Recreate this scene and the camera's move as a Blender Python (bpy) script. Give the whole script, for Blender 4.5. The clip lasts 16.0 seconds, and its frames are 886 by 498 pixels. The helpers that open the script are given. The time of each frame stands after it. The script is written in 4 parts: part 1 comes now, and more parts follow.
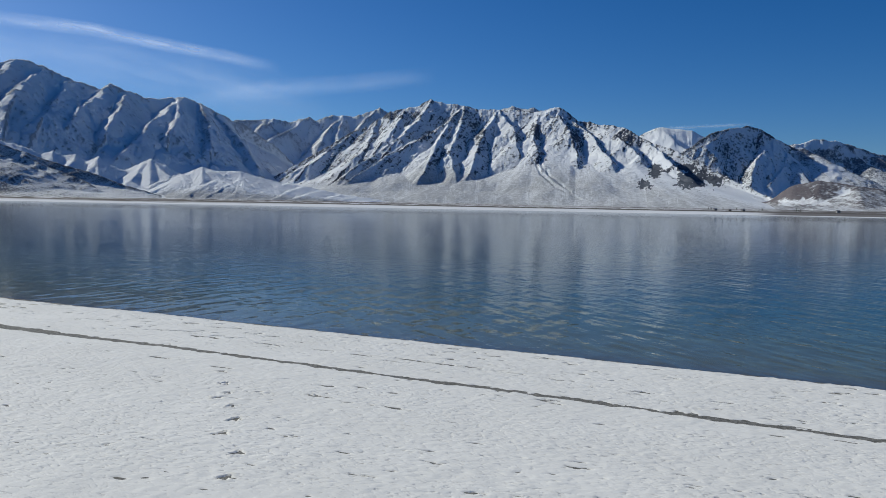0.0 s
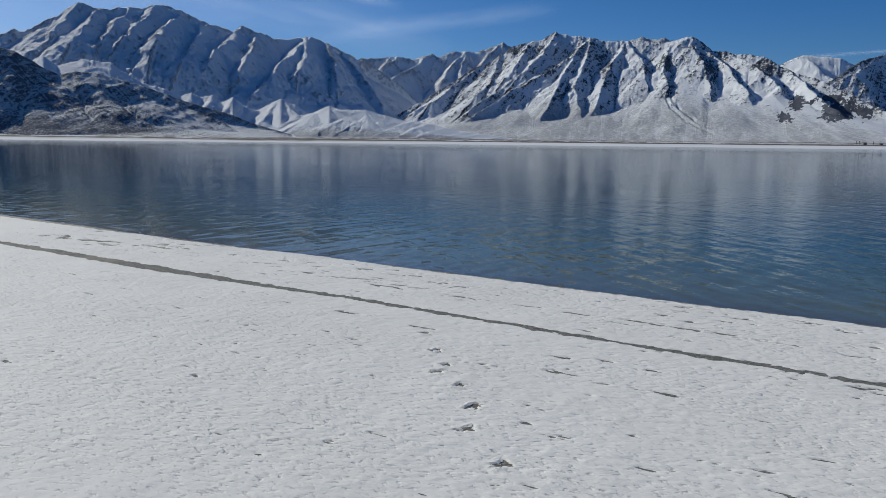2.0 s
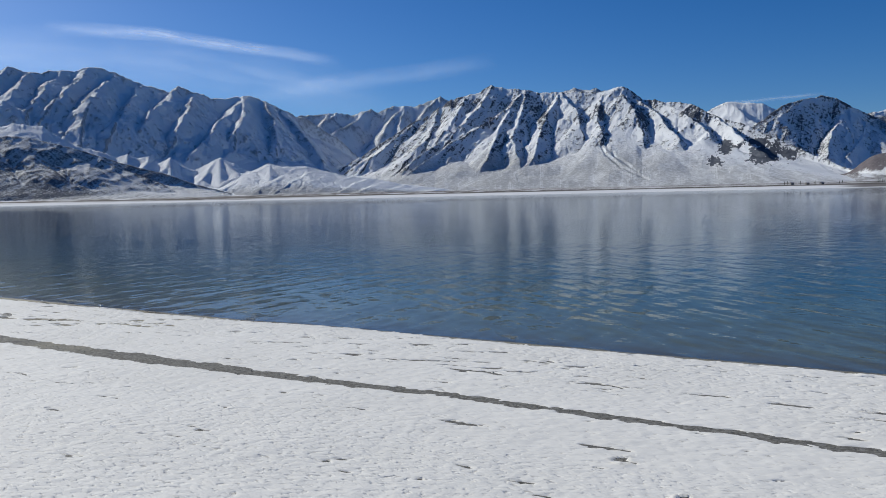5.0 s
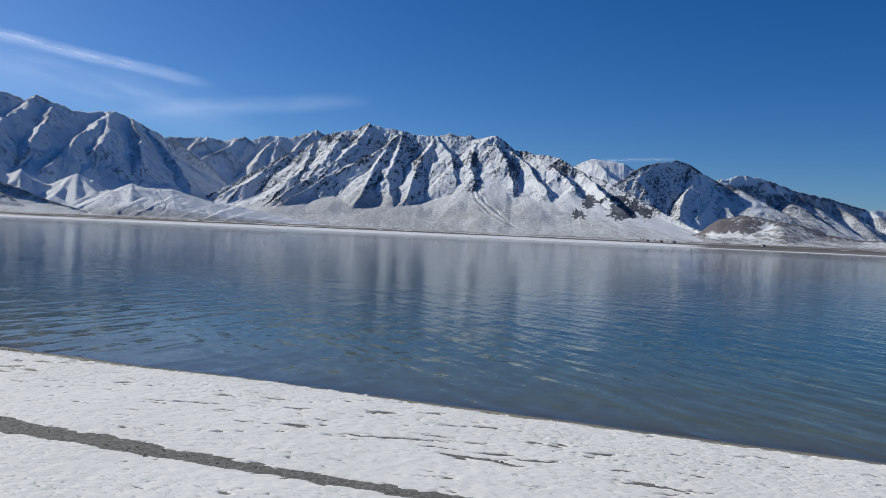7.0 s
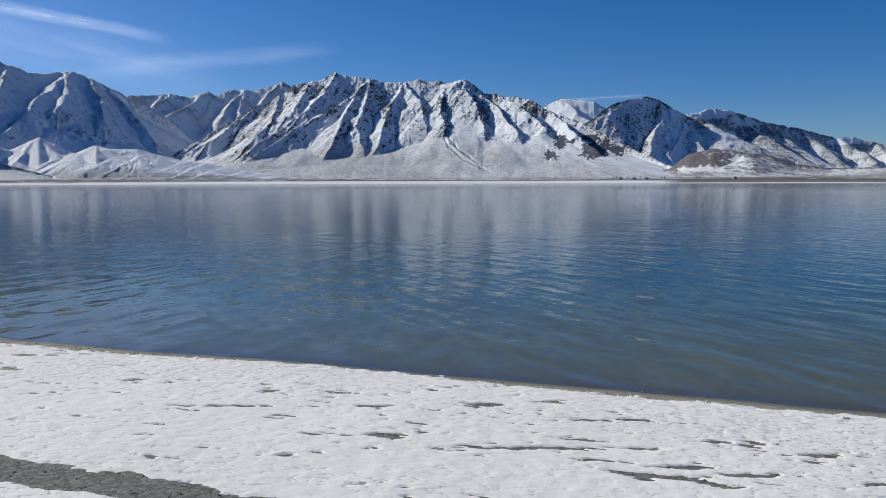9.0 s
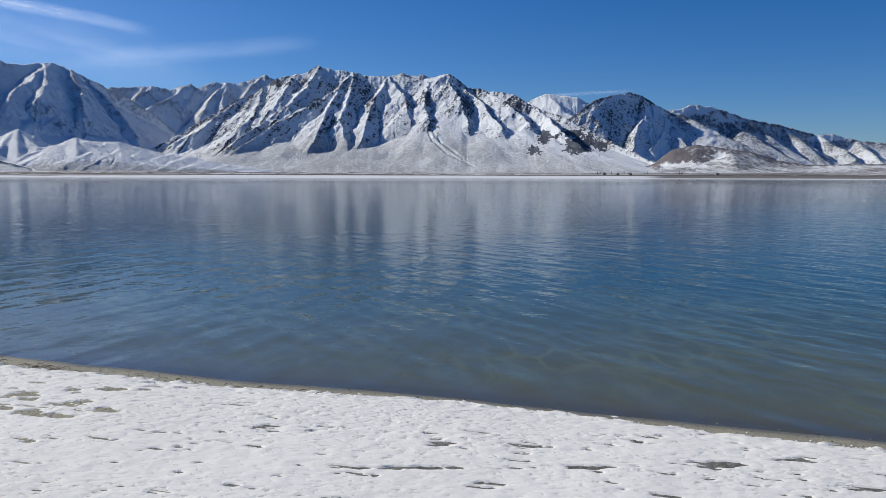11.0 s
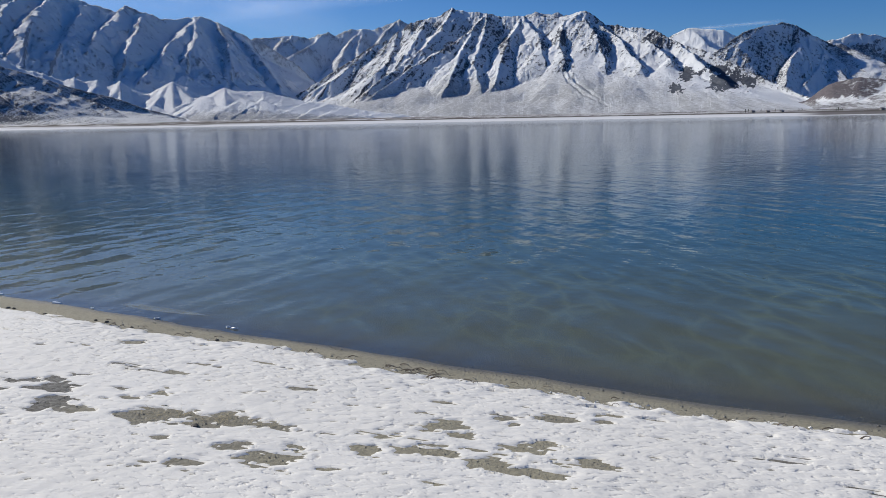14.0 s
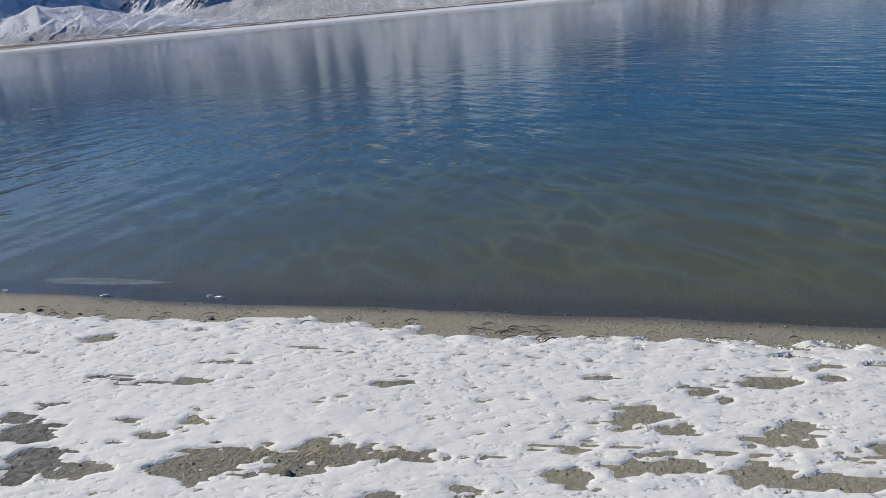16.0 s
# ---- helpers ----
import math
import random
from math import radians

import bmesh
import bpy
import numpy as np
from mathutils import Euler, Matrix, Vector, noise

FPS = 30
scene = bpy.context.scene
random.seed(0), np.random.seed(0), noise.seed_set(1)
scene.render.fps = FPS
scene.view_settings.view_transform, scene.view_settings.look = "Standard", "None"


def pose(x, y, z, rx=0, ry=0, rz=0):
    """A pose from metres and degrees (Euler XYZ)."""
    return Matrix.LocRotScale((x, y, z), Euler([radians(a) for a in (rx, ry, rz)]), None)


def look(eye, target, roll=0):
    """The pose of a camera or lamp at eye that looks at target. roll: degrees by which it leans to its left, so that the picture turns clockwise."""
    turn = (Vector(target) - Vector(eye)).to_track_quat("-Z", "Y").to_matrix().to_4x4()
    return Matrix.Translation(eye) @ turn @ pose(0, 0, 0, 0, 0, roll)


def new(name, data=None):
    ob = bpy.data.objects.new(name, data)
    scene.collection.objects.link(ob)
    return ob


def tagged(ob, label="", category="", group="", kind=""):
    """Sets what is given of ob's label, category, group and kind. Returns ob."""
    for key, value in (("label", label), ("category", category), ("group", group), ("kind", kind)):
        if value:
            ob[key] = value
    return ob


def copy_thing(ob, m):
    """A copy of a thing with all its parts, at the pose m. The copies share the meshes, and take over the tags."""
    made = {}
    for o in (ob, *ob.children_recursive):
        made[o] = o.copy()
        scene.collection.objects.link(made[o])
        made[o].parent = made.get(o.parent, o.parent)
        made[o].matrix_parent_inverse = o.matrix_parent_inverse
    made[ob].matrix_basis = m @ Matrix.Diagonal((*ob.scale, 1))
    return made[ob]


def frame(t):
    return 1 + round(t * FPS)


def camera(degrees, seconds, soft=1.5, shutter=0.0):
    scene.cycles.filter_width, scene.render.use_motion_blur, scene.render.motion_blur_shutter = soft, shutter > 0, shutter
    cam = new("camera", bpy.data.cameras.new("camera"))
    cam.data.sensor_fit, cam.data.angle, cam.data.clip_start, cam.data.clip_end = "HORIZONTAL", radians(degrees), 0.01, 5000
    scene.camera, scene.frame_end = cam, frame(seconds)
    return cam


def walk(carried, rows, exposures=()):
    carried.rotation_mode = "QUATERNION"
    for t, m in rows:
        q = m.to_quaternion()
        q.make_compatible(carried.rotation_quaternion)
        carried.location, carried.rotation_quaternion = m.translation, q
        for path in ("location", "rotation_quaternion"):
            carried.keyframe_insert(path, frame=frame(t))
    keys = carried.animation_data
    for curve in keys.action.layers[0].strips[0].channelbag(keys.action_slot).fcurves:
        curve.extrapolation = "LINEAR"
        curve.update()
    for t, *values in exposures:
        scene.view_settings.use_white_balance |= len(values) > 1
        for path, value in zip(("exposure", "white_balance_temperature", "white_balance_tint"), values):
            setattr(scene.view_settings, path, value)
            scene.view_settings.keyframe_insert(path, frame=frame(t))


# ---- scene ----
cam = camera(58.49, 16.0, 0.8)

# Camera: seconds, x, y, z, yaw (to the left), pitch (up), roll
PATH = (
    (0.0, -0.000, -0.001, 2.069, 0.01, -2.99, 1.12),
    (0.5, -0.314, 0.409, 2.027, 1.10, -2.90, -0.42),
    (1.0, -0.632, 0.837, 1.997, 7.84, -2.95, -1.52),
    (1.5, -0.905, 1.263, 1.973, 7.61, -4.21, -1.13),
    (2.0, -1.235, 1.687, 1.958, 8.78, -7.64, 0.65),
    (2.5, -1.533, 2.127, 1.933, 8.82, -5.35, -0.43),
    (3.0, -1.847, 2.626, 1.866, 8.72, -2.01, -2.17),
    (3.5, -2.156, 3.128, 1.810, 6.61, -1.54, -1.41),
    (3.7, -2.290, 3.320, 1.812, 5.94, -1.69, -1.57),
    (5.8, -3.732, 5.029, 1.685, 2.26, -4.65, 0.42),
    (6.0, -3.846, 5.227, 1.676, -0.31, -2.09, 2.22),
    (6.5, -4.105, 5.708, 1.649, -2.30, -1.60, 3.54),
    (7.0, -4.309, 6.212, 1.643, -4.71, -1.01, 2.62),
    (7.5, -4.529, 6.659, 1.600, -6.75, -2.96, 1.65),
    (8.0, -4.739, 7.133, 1.580, -6.70, -2.99, 1.05),
    (8.5, -4.934, 7.579, 1.546, -6.43, -4.72, -0.07),
    (9.0, -5.088, 8.076, 1.535, -6.61, -4.80, -0.15),
    (9.2, -5.165, 8.254, 1.524, -7.36, -4.91, -0.42),
    (11.3, -6.509, 9.465, 1.632, -7.84, -5.35, 0.17),
    (11.5, -6.645, 9.626, 1.641, -7.87, -5.55, 0.13),
    (12.0, -6.963, 10.041, 1.641, -3.39, -4.79, 0.24),
    (12.5, -7.318, 10.425, 1.625, 0.84, -4.98, -0.29),
    (13.0, -7.665, 10.772, 1.625, 1.53, -4.97, -0.04),
    (13.5, -8.051, 11.028, 1.618, 1.62, -6.32, 0.27),
    (14.0, -8.396, 11.281, 1.608, 1.88, -9.18, -1.05),
    (14.5, -8.772, 11.590, 1.616, 1.77, -10.09, -1.72),
    (15.0, -9.103, 11.892, 1.615, 0.25, -12.13, -2.26),
    (15.5, -9.361, 12.267, 1.620, -5.94, -13.04, -3.98),
    (16.0, -9.556, 12.669, 1.563, -7.74, -16.75, -5.27),
)


def aimed(x, y, z, yaw, pitch, roll):
    yaw, pitch = radians(yaw), radians(pitch)
    way = (-math.sin(yaw) * math.cos(pitch), math.cos(yaw) * math.cos(pitch), math.sin(pitch))
    return look((x, y, z), (x + 10 * way[0], y + 10 * way[1], z + 10 * way[2]), roll)


walk(cam, [(row[0], aimed(*row[1:])) for row in PATH], [(0.0, -0.04, 6480, 3), (1.0, -0.06, 6480, 3), (2.0, -0.2, 6520, 4), (2.6, -0.16, 6520, 4), (3.5, -0.04, 6520, 4), (6.0, 0.07, 6560, 6),
      (8.0, 0.12, 6560, 6), (9.0, 0.15, 6600, 7), (12.0, 0.2, 6600, 7), (13.5, 0.17, 6700, 8), (16.0, 0.1, 6700, 8)])

# ---- world and light ----
SUN_AZ, SUN_EL = -58.0, 31.5     # degrees, azimuth clockwise from +y
world = bpy.data.worlds.new("sky")
scene.world = world
world.use_nodes = True
wn, wl = world.node_tree.nodes, world.node_tree.links
sky = wn.new("ShaderNodeTexSky")
sky.sky_type, sky.sun_disc = "NISHITA", False
sky.sun_elevation, sky.sun_rotation = radians(SUN_EL), radians(SUN_AZ)
sky.altitude, sky.air_density, sky.dust_density, sky.ozone_density = 2600.0, 1.0, 4.6, 6.0
deep = wn.new("ShaderNodeHueSaturation")        # clear dry winter air, a deep blue
deep.inputs["Hue"].default_value, deep.inputs["Saturation"].default_value, deep.inputs["Value"].default_value = 0.508, 1.25, 0.95
wl.new(sky.outputs[0], deep.inputs["Color"])
wl.new(deep.outputs[0], wn["Background"].inputs[0])
wn["Background"].inputs[1].default_value = 0.086

sun = new("sun", bpy.data.lights.new("sun", "SUN"))
sun.data.energy, sun.data.angle, sun.data.color = 4.0, radians(0.53), (1.0, 0.955, 0.88)
to_sun = Vector((math.sin(radians(SUN_AZ)) * math.cos(radians(SUN_EL)), math.cos(radians(SUN_AZ)) * math.cos(radians(SUN_EL)), math.sin(radians(SUN_EL))))
sun.matrix_world = Matrix.Translation((-200, 80, 200)) @ to_sun.to_track_quat("Z", "Y").to_matrix().to_4x4()


# ---- noise over arrays ----
def hashed(i, j, seed):
    n = (i.astype(np.int64) * 374761393 + j.astype(np.int64) * 668265263 + seed * 1442695041) & 0xFFFFFFFF
    n = ((n ^ (n >> 13)) * 1274126177) & 0xFFFFFFFF
    return ((n ^ (n >> 16)) & 0xFFFF) / 65535.0 * 2 * np.pi


def perlin(x, y, seed=0):
    """Gradient noise, about -0.7 to 0.7."""
    i, j = np.floor(x), np.floor(y)
    u, v = x - i, y - j
    i, j = i.astype(np.int64), j.astype(np.int64)

    def corner(di, dj):
        a = hashed(i + di, j + dj, seed)
        return np.cos(a) * (u - di) + np.sin(a) * (v - dj)

    su, sv = u * u * u * (u * (u * 6 - 15) + 10), v * v * v * (v * (v * 6 - 15) + 10)
    low = corner(0, 0) * (1 - su) + corner(1, 0) * su
    high = corner(0, 1) * (1 - su) + corner(1, 1) * su
    return low * (1 - sv) + high * sv


def fbm(x, y, seed=0, octaves=4, gain=0.5):
    total, size = 0, 1.0
    for k in range(octaves):
        total = total + size * perlin(x * 2 ** k + 17.3 * k, y * 2 ** k - 9.1 * k, seed + k)
        size *= gain
    return total


def ridged(x, y, seed=0, octaves=4, gain=0.5):
    """0 in the gullies, up to 1 on the ribs."""
    total, size, most = 0, 1.0, 0.0
    for k in range(octaves):
        total = total + size * (1 - np.abs(perlin(x * 2 ** k + 5.7 * k, y * 2 ** k + 3.3 * k, seed + k)) * 2.2)
        most += size
        size *= gain
    return total / most


def smooth(low, high, x):
    t = np.clip((x - low) / (high - low), 0, 1)
    return t * t * (3 - 2 * t)


# ---- mesh helpers ----
def grid_mesh(name, x, y, z, attrs=()):
    """A mesh from arrays of one shape (rows, columns), smooth, with float attributes (name, array)."""
    rows, cols = x.shape
    mesh = bpy.data.meshes.new(name)
    mesh.vertices.add(rows * cols)
    mesh.vertices.foreach_set("co", np.stack([x, y, z], -1).astype(np.float32).ravel())
    k = np.arange(rows * cols).reshape(rows, cols)
    quads = np.stack([k[:-1, :-1], k[:-1, 1:], k[1:, 1:], k[1:, :-1]], -1).reshape(-1, 4)
    mesh.loops.add(quads.size)
    mesh.loops.foreach_set("vertex_index", quads.ravel().astype(np.int32))
    mesh.polygons.add(len(quads))
    mesh.polygons.foreach_set("loop_start", (np.arange(len(quads)) * 4).astype(np.int32))
    mesh.polygons.foreach_set("use_smooth", np.ones(len(quads), bool))
    mesh.update(calc_edges=True)
    for label, values in attrs:
        layer = mesh.attributes.new(label, "FLOAT", "POINT")
        layer.data.foreach_set("value", values.astype(np.float32).ravel())
    return mesh


def part(name, bm, material, parent=None, label=""):
    mesh = bpy.data.meshes.new(name)
    bm.to_mesh(mesh)
    bm.free()
    mesh.materials.append(material)
    ob = new(name, mesh)
    if parent:
        ob.parent = parent
    return tagged(ob, label=label)


# ---- materials ----
def material(name):
    """A node material with a helper that adds nodes: node(type, inputs, **settings)."""
    m = bpy.data.materials.new(name)
    m.use_nodes = True
    tree = m.node_tree
    tree.nodes.remove(tree.nodes["Principled BSDF"])

    def node(kind, inputs=None, **settings):
        made = tree.nodes.new("ShaderNode" + kind)
        for key, value in settings.items():
            setattr(made, key, value)
        for key, value in (inputs or {}).items():
            if isinstance(value, bpy.types.NodeSocket):
                tree.links.new(value, made.inputs[key])
            else:
                made.inputs[key].default_value = value
        return made

    def end(shader):
        tree.links.new(shader, tree.nodes["Material Output"].inputs["Surface"])
        return m

    return node, end


def helpers(node):
    def noise_at(vector, scale, detail=4.0, rough=0.55, stretch=None):
        if stretch:
            vector = node("Mapping", {"Vector": vector, "Scale": stretch}).outputs[0]
        return node("TexNoise", {"Vector": vector, "Scale": scale, "Detail": detail, "Roughness": rough}).outputs["Fac"]

    def maths(op, a, b=0.0, c=0.0):
        return node("Math", {0: a, 1: b, 2: c}, operation=op).outputs[0]

    def ramp(value, low, high, to_low=0.0, to_high=1.0):
        return node("MapRange", {"Value": value, "From Min": low, "From Max": high, "To Min": to_low, "To Max": to_high}).outputs[0]

    def mixed(fac, a, b):
        made = node("Mix", {0: fac}, data_type="RGBA")
        tree_inputs = (made.inputs[6], made.inputs[7])
        for socket, value in zip(tree_inputs, (a, b)):
            if isinstance(value, bpy.types.NodeSocket):
                made.id_data.links.new(value, socket)
            else:
                socket.default_value = (*value, 1.0)
        return made.outputs[2]

    return noise_at, maths, ramp, mixed


def snow_material():
    node, end = material("snow")
    noise_at, maths, ramp, mixed = helpers(node)
    p = node("TexCoord").outputs["Object"]
    along = node("Mapping", {"Vector": p, "Rotation": (0, 0, radians(23))}).outputs[0]
    grime = ramp(noise_at(p, 0.7, 5), 0.35, 0.75)
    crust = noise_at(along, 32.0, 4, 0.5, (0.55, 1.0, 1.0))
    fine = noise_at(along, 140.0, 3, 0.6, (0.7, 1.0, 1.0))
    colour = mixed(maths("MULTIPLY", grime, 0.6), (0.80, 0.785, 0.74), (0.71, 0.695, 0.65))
    # shade in the crust's hollows put into the colour, darker where it dips
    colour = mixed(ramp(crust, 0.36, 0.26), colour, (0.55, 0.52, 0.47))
    calm = ramp(noise_at(along, 0.55, 3, 0.55, (0.35, 1.0, 1.0)), 0.40, 0.60, 0.35, 1.0)       # wind-smoothed and crusted stretches
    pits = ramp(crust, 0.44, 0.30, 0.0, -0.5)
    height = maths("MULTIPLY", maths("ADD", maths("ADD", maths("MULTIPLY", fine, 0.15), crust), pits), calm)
    bumped = node("Bump", {"Height": height, "Strength": 1.0, "Distance": 0.0085}).outputs[0]
    return end(node("BsdfPrincipled", {"Base Color": colour, "Roughness": 0.8, "Specular IOR Level": 0.2, "Normal": bumped}).outputs[0])


def sand_material():
    node, end = material("wet_sand_and_gravel")
    noise_at, maths, ramp, mixed = helpers(node)
    p = node("TexCoord").outputs["Object"]
    grain = noise_at(p, 55.0, 5, 0.7)
    broad = noise_at(p, 1.6, 5)
    colour = mixed(broad, (0.235, 0.215, 0.150), (0.36, 0.333, 0.240))
    pebble = node("TexVoronoi", {"Vector": p, "Scale": 40.0, "Randomness": 1.0})
    colour = mixed(maths("MULTIPLY", ramp(grain, 0.45, 0.7), 0.55), colour, (0.37, 0.35, 0.27))
    colour = mixed(maths("MULTIPLY", ramp(pebble.outputs["Distance"], 0.4, 0.7), 0.22), colour, (0.12, 0.11, 0.09))
    stony = node("Attribute", attribute_name="stony").outputs["Fac"]
    each = node("SeparateXYZ", {0: pebble.outputs["Color"]}).outputs[0]         # every pebble has its own grey
    colour = mixed(maths("MULTIPLY", stony, 0.88), colour, mixed(maths("MULTIPLY", each, grain), (0.04, 0.04, 0.04), (0.34, 0.335, 0.32)))
    wet = ramp(node("Attribute", attribute_name="wet").outputs["Fac"], 0.0, 1.0)
    colour = mixed(maths("MULTIPLY", wet, 0.62), colour, (0.085, 0.080, 0.066))
    rough = ramp(wet, 0.0, 1.0, 0.9, 0.42)
    bumped = node("Bump", {"Height": maths("ADD", grain, maths("MULTIPLY", pebble.outputs["Distance"], -0.35)), "Strength": 0.7, "Distance": 0.012}).outputs[0]
    return end(node("BsdfPrincipled", {"Base Color": colour, "Roughness": rough, "Normal": bumped}).outputs[0])


def water_material():
    node, end = material("lake_water")
    noise_at, maths, ramp, mixed = helpers(node)
    p = node("TexCoord").outputs["Object"]
    far = ramp(node("VectorMath", {0: p}, operation="LENGTH").outputs["Value"], 15.0, 160.0)
    shallow = node("Attribute", attribute_name="depth").outputs["Fac"]
    # ripples run with the light wind, in three sizes; the largest only carry well out on the lake
    turned = node("Mapping", {"Vector": p, "Rotation": (0, 0, radians(23))}).outputs[0]
    fine = noise_at(turned, 9.0, 2, 0.5, (0.8, 1.0, 1.0))
    small = noise_at(node("Mapping", {"Vector": p, "Rotation": (0, 0, radians(-20))}).outputs[0], 2.9, 1, 0.5, (1.0, 0.30, 1.0))
    cross = noise_at(node("Mapping", {"Vector": p, "Rotation": (0, 0, radians(24))}).outputs[0], 2.4, 1, 0.45, (1.0, 0.30, 1.0))
    mid = noise_at(turned, 0.9, 2, 0.45, (0.65, 1.0, 1.0))
    gusts = ramp(noise_at(p, 0.03, 3, 0.5, (0.4, 1.0, 1.0)), 0.36, 0.64, 0.55, 1.2)
    height = maths("ADD", maths("MULTIPLY", fine, ramp(shallow, 0.2, 0.9, 0.003, 0.0085)), maths("ADD", maths("MULTIPLY", small, 0.026), maths("ADD", maths("MULTIPLY", cross, 0.024), maths("MULTIPLY", mid, ramp(shallow, 0.2, 1.2, 0.006, 0.020)))))
    height = maths("MULTIPLY", maths("MULTIPLY", height, gusts), maths("MULTIPLY", ramp(far, 0.0, 0.4, 1.2, 0.78), ramp(shallow, 0.2, 1.6, 1.9, 1.0)))
    bumped = node("Bump", {"Height": height, "Strength": 1.0, "Distance": 0.6}).outputs[0]
    depth = shallow
    # net of light gathered by the ripples, painted as paler lines into the water's colour
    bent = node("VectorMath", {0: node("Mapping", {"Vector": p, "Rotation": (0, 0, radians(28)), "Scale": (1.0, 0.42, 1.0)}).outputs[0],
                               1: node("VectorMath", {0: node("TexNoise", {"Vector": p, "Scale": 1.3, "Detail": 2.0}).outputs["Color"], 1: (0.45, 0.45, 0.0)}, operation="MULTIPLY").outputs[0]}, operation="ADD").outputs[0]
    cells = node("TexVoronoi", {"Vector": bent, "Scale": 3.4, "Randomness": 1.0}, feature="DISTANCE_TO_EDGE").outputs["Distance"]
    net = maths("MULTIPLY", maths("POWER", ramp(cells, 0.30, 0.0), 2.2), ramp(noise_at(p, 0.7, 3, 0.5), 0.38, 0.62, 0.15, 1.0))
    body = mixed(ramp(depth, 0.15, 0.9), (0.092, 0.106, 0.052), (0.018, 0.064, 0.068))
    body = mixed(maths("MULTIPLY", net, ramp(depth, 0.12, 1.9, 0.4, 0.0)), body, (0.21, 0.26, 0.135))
    body = mixed(ramp(depth, 0.02, 0.08), (0.085, 0.083, 0.064), body)
    body = mixed(ramp(depth, 1.0, 3.5), body, (0.005, 0.025, 0.075))
    murk = ramp(depth, 0.0, 0.30, 0.40, 0.97)
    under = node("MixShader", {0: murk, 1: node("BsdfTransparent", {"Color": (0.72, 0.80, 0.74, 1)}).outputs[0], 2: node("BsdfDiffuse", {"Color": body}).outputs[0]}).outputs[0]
    gloss = node("BsdfGlossy", {"Color": (0.81, 0.85, 0.885, 1), "Roughness": ramp(far, 0.0, 1.0, 0.012, 0.03), "Normal": bumped}).outputs[0]
    fresnel = node("Fresnel", {"IOR": 1.333, "Normal": bumped}).outputs[0]
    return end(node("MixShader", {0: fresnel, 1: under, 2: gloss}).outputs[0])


def mountain_material(name, rock_a, rock_b, scrub, thin=(0.37, 0.365, 0.36), scale=1.0, edge=(0.42, 0.60), mottle=1.9):
    """Snow over rock and scrub: the attributes 'bare' (0 snow, 1 rock) and 'thin' (0 snow, 1 grass through thin snow)."""
    node, end = material(name)
    noise_at, maths, ramp, mixed = helpers(node)
    p = node("TexCoord").outputs["Object"]
    coarse, fine = noise_at(p, 0.016 * scale, 5, 0.6), noise_at(p, 0.1 * scale, 6, 0.72)
    bare = node("Attribute", attribute_name="bare").outputs["Fac"]
    thinned = node("Attribute", attribute_name="thin").outputs["Fac"]
    rock = mixed(ramp(coarse, 0.35, 0.65), rock_a, rock_b)
    rock = mixed(ramp(fine, 0.5, 0.75), rock, scrub)
    snow = mixed(ramp(coarse, 0.3, 0.7), (0.90, 0.92, 0.94), (0.83, 0.855, 0.88))
    patchy = ramp(maths("ADD", thinned, maths("MULTIPLY", maths("SUBTRACT", fine, 0.5), 1.5)), 0.25, 0.95)
    snow = mixed(patchy, snow, thin)
    fac = ramp(maths("ADD", bare, maths("MULTIPLY", maths("SUBTRACT", fine, 0.5), mottle)), *edge)
    colour = mixed(fac, snow, rock)
    bumped = node("Bump", {"Height": maths("ADD", fine, maths("MULTIPLY", fac, 0.4)), "Strength": 0.9, "Distance": 8.0}).outputs[0]
    return end(node("BsdfPrincipled", {"Base Color": colour, "Roughness": 0.9, "Specular IOR Level": 0.1, "Normal": bumped}).outputs[0])


def flat_material():
    """The plain on the far shore: brown grass and mud with strips of snow."""
    node, end = material("far_plain")
    noise_at, maths, ramp, mixed = helpers(node)
    p = node("TexCoord").outputs["Object"]
    beach = node("Attribute", attribute_name="beach").outputs["Fac"]
    brown = node("Attribute", attribute_name="brown").outputs["Fac"]
    strips = noise_at(p, 0.011, 5, 0.6, (0.18, 1.0, 1.0))
    fine = noise_at(p, 0.12, 4, 0.6, (0.3, 1.0, 1.0))
    soil = mixed(fine, (0.07, 0.062, 0.058), (0.15, 0.135, 0.122))
    cover = ramp(maths("ADD", maths("ADD", strips, maths("MULTIPLY", fine, 0.16)), maths("MULTIPLY", brown, -0.45)), 0.50, 0.70)
    colour = mixed(maths("MULTIPLY", cover, 0.85), soil, (0.76, 0.765, 0.775))
    colour = mixed(beach, colour, (0.70, 0.71, 0.725))
    return end(node("BsdfPrincipled", {"Base Color": colour, "Roughness": 0.95, "Specular IOR Level": 0.1}).outputs[0])


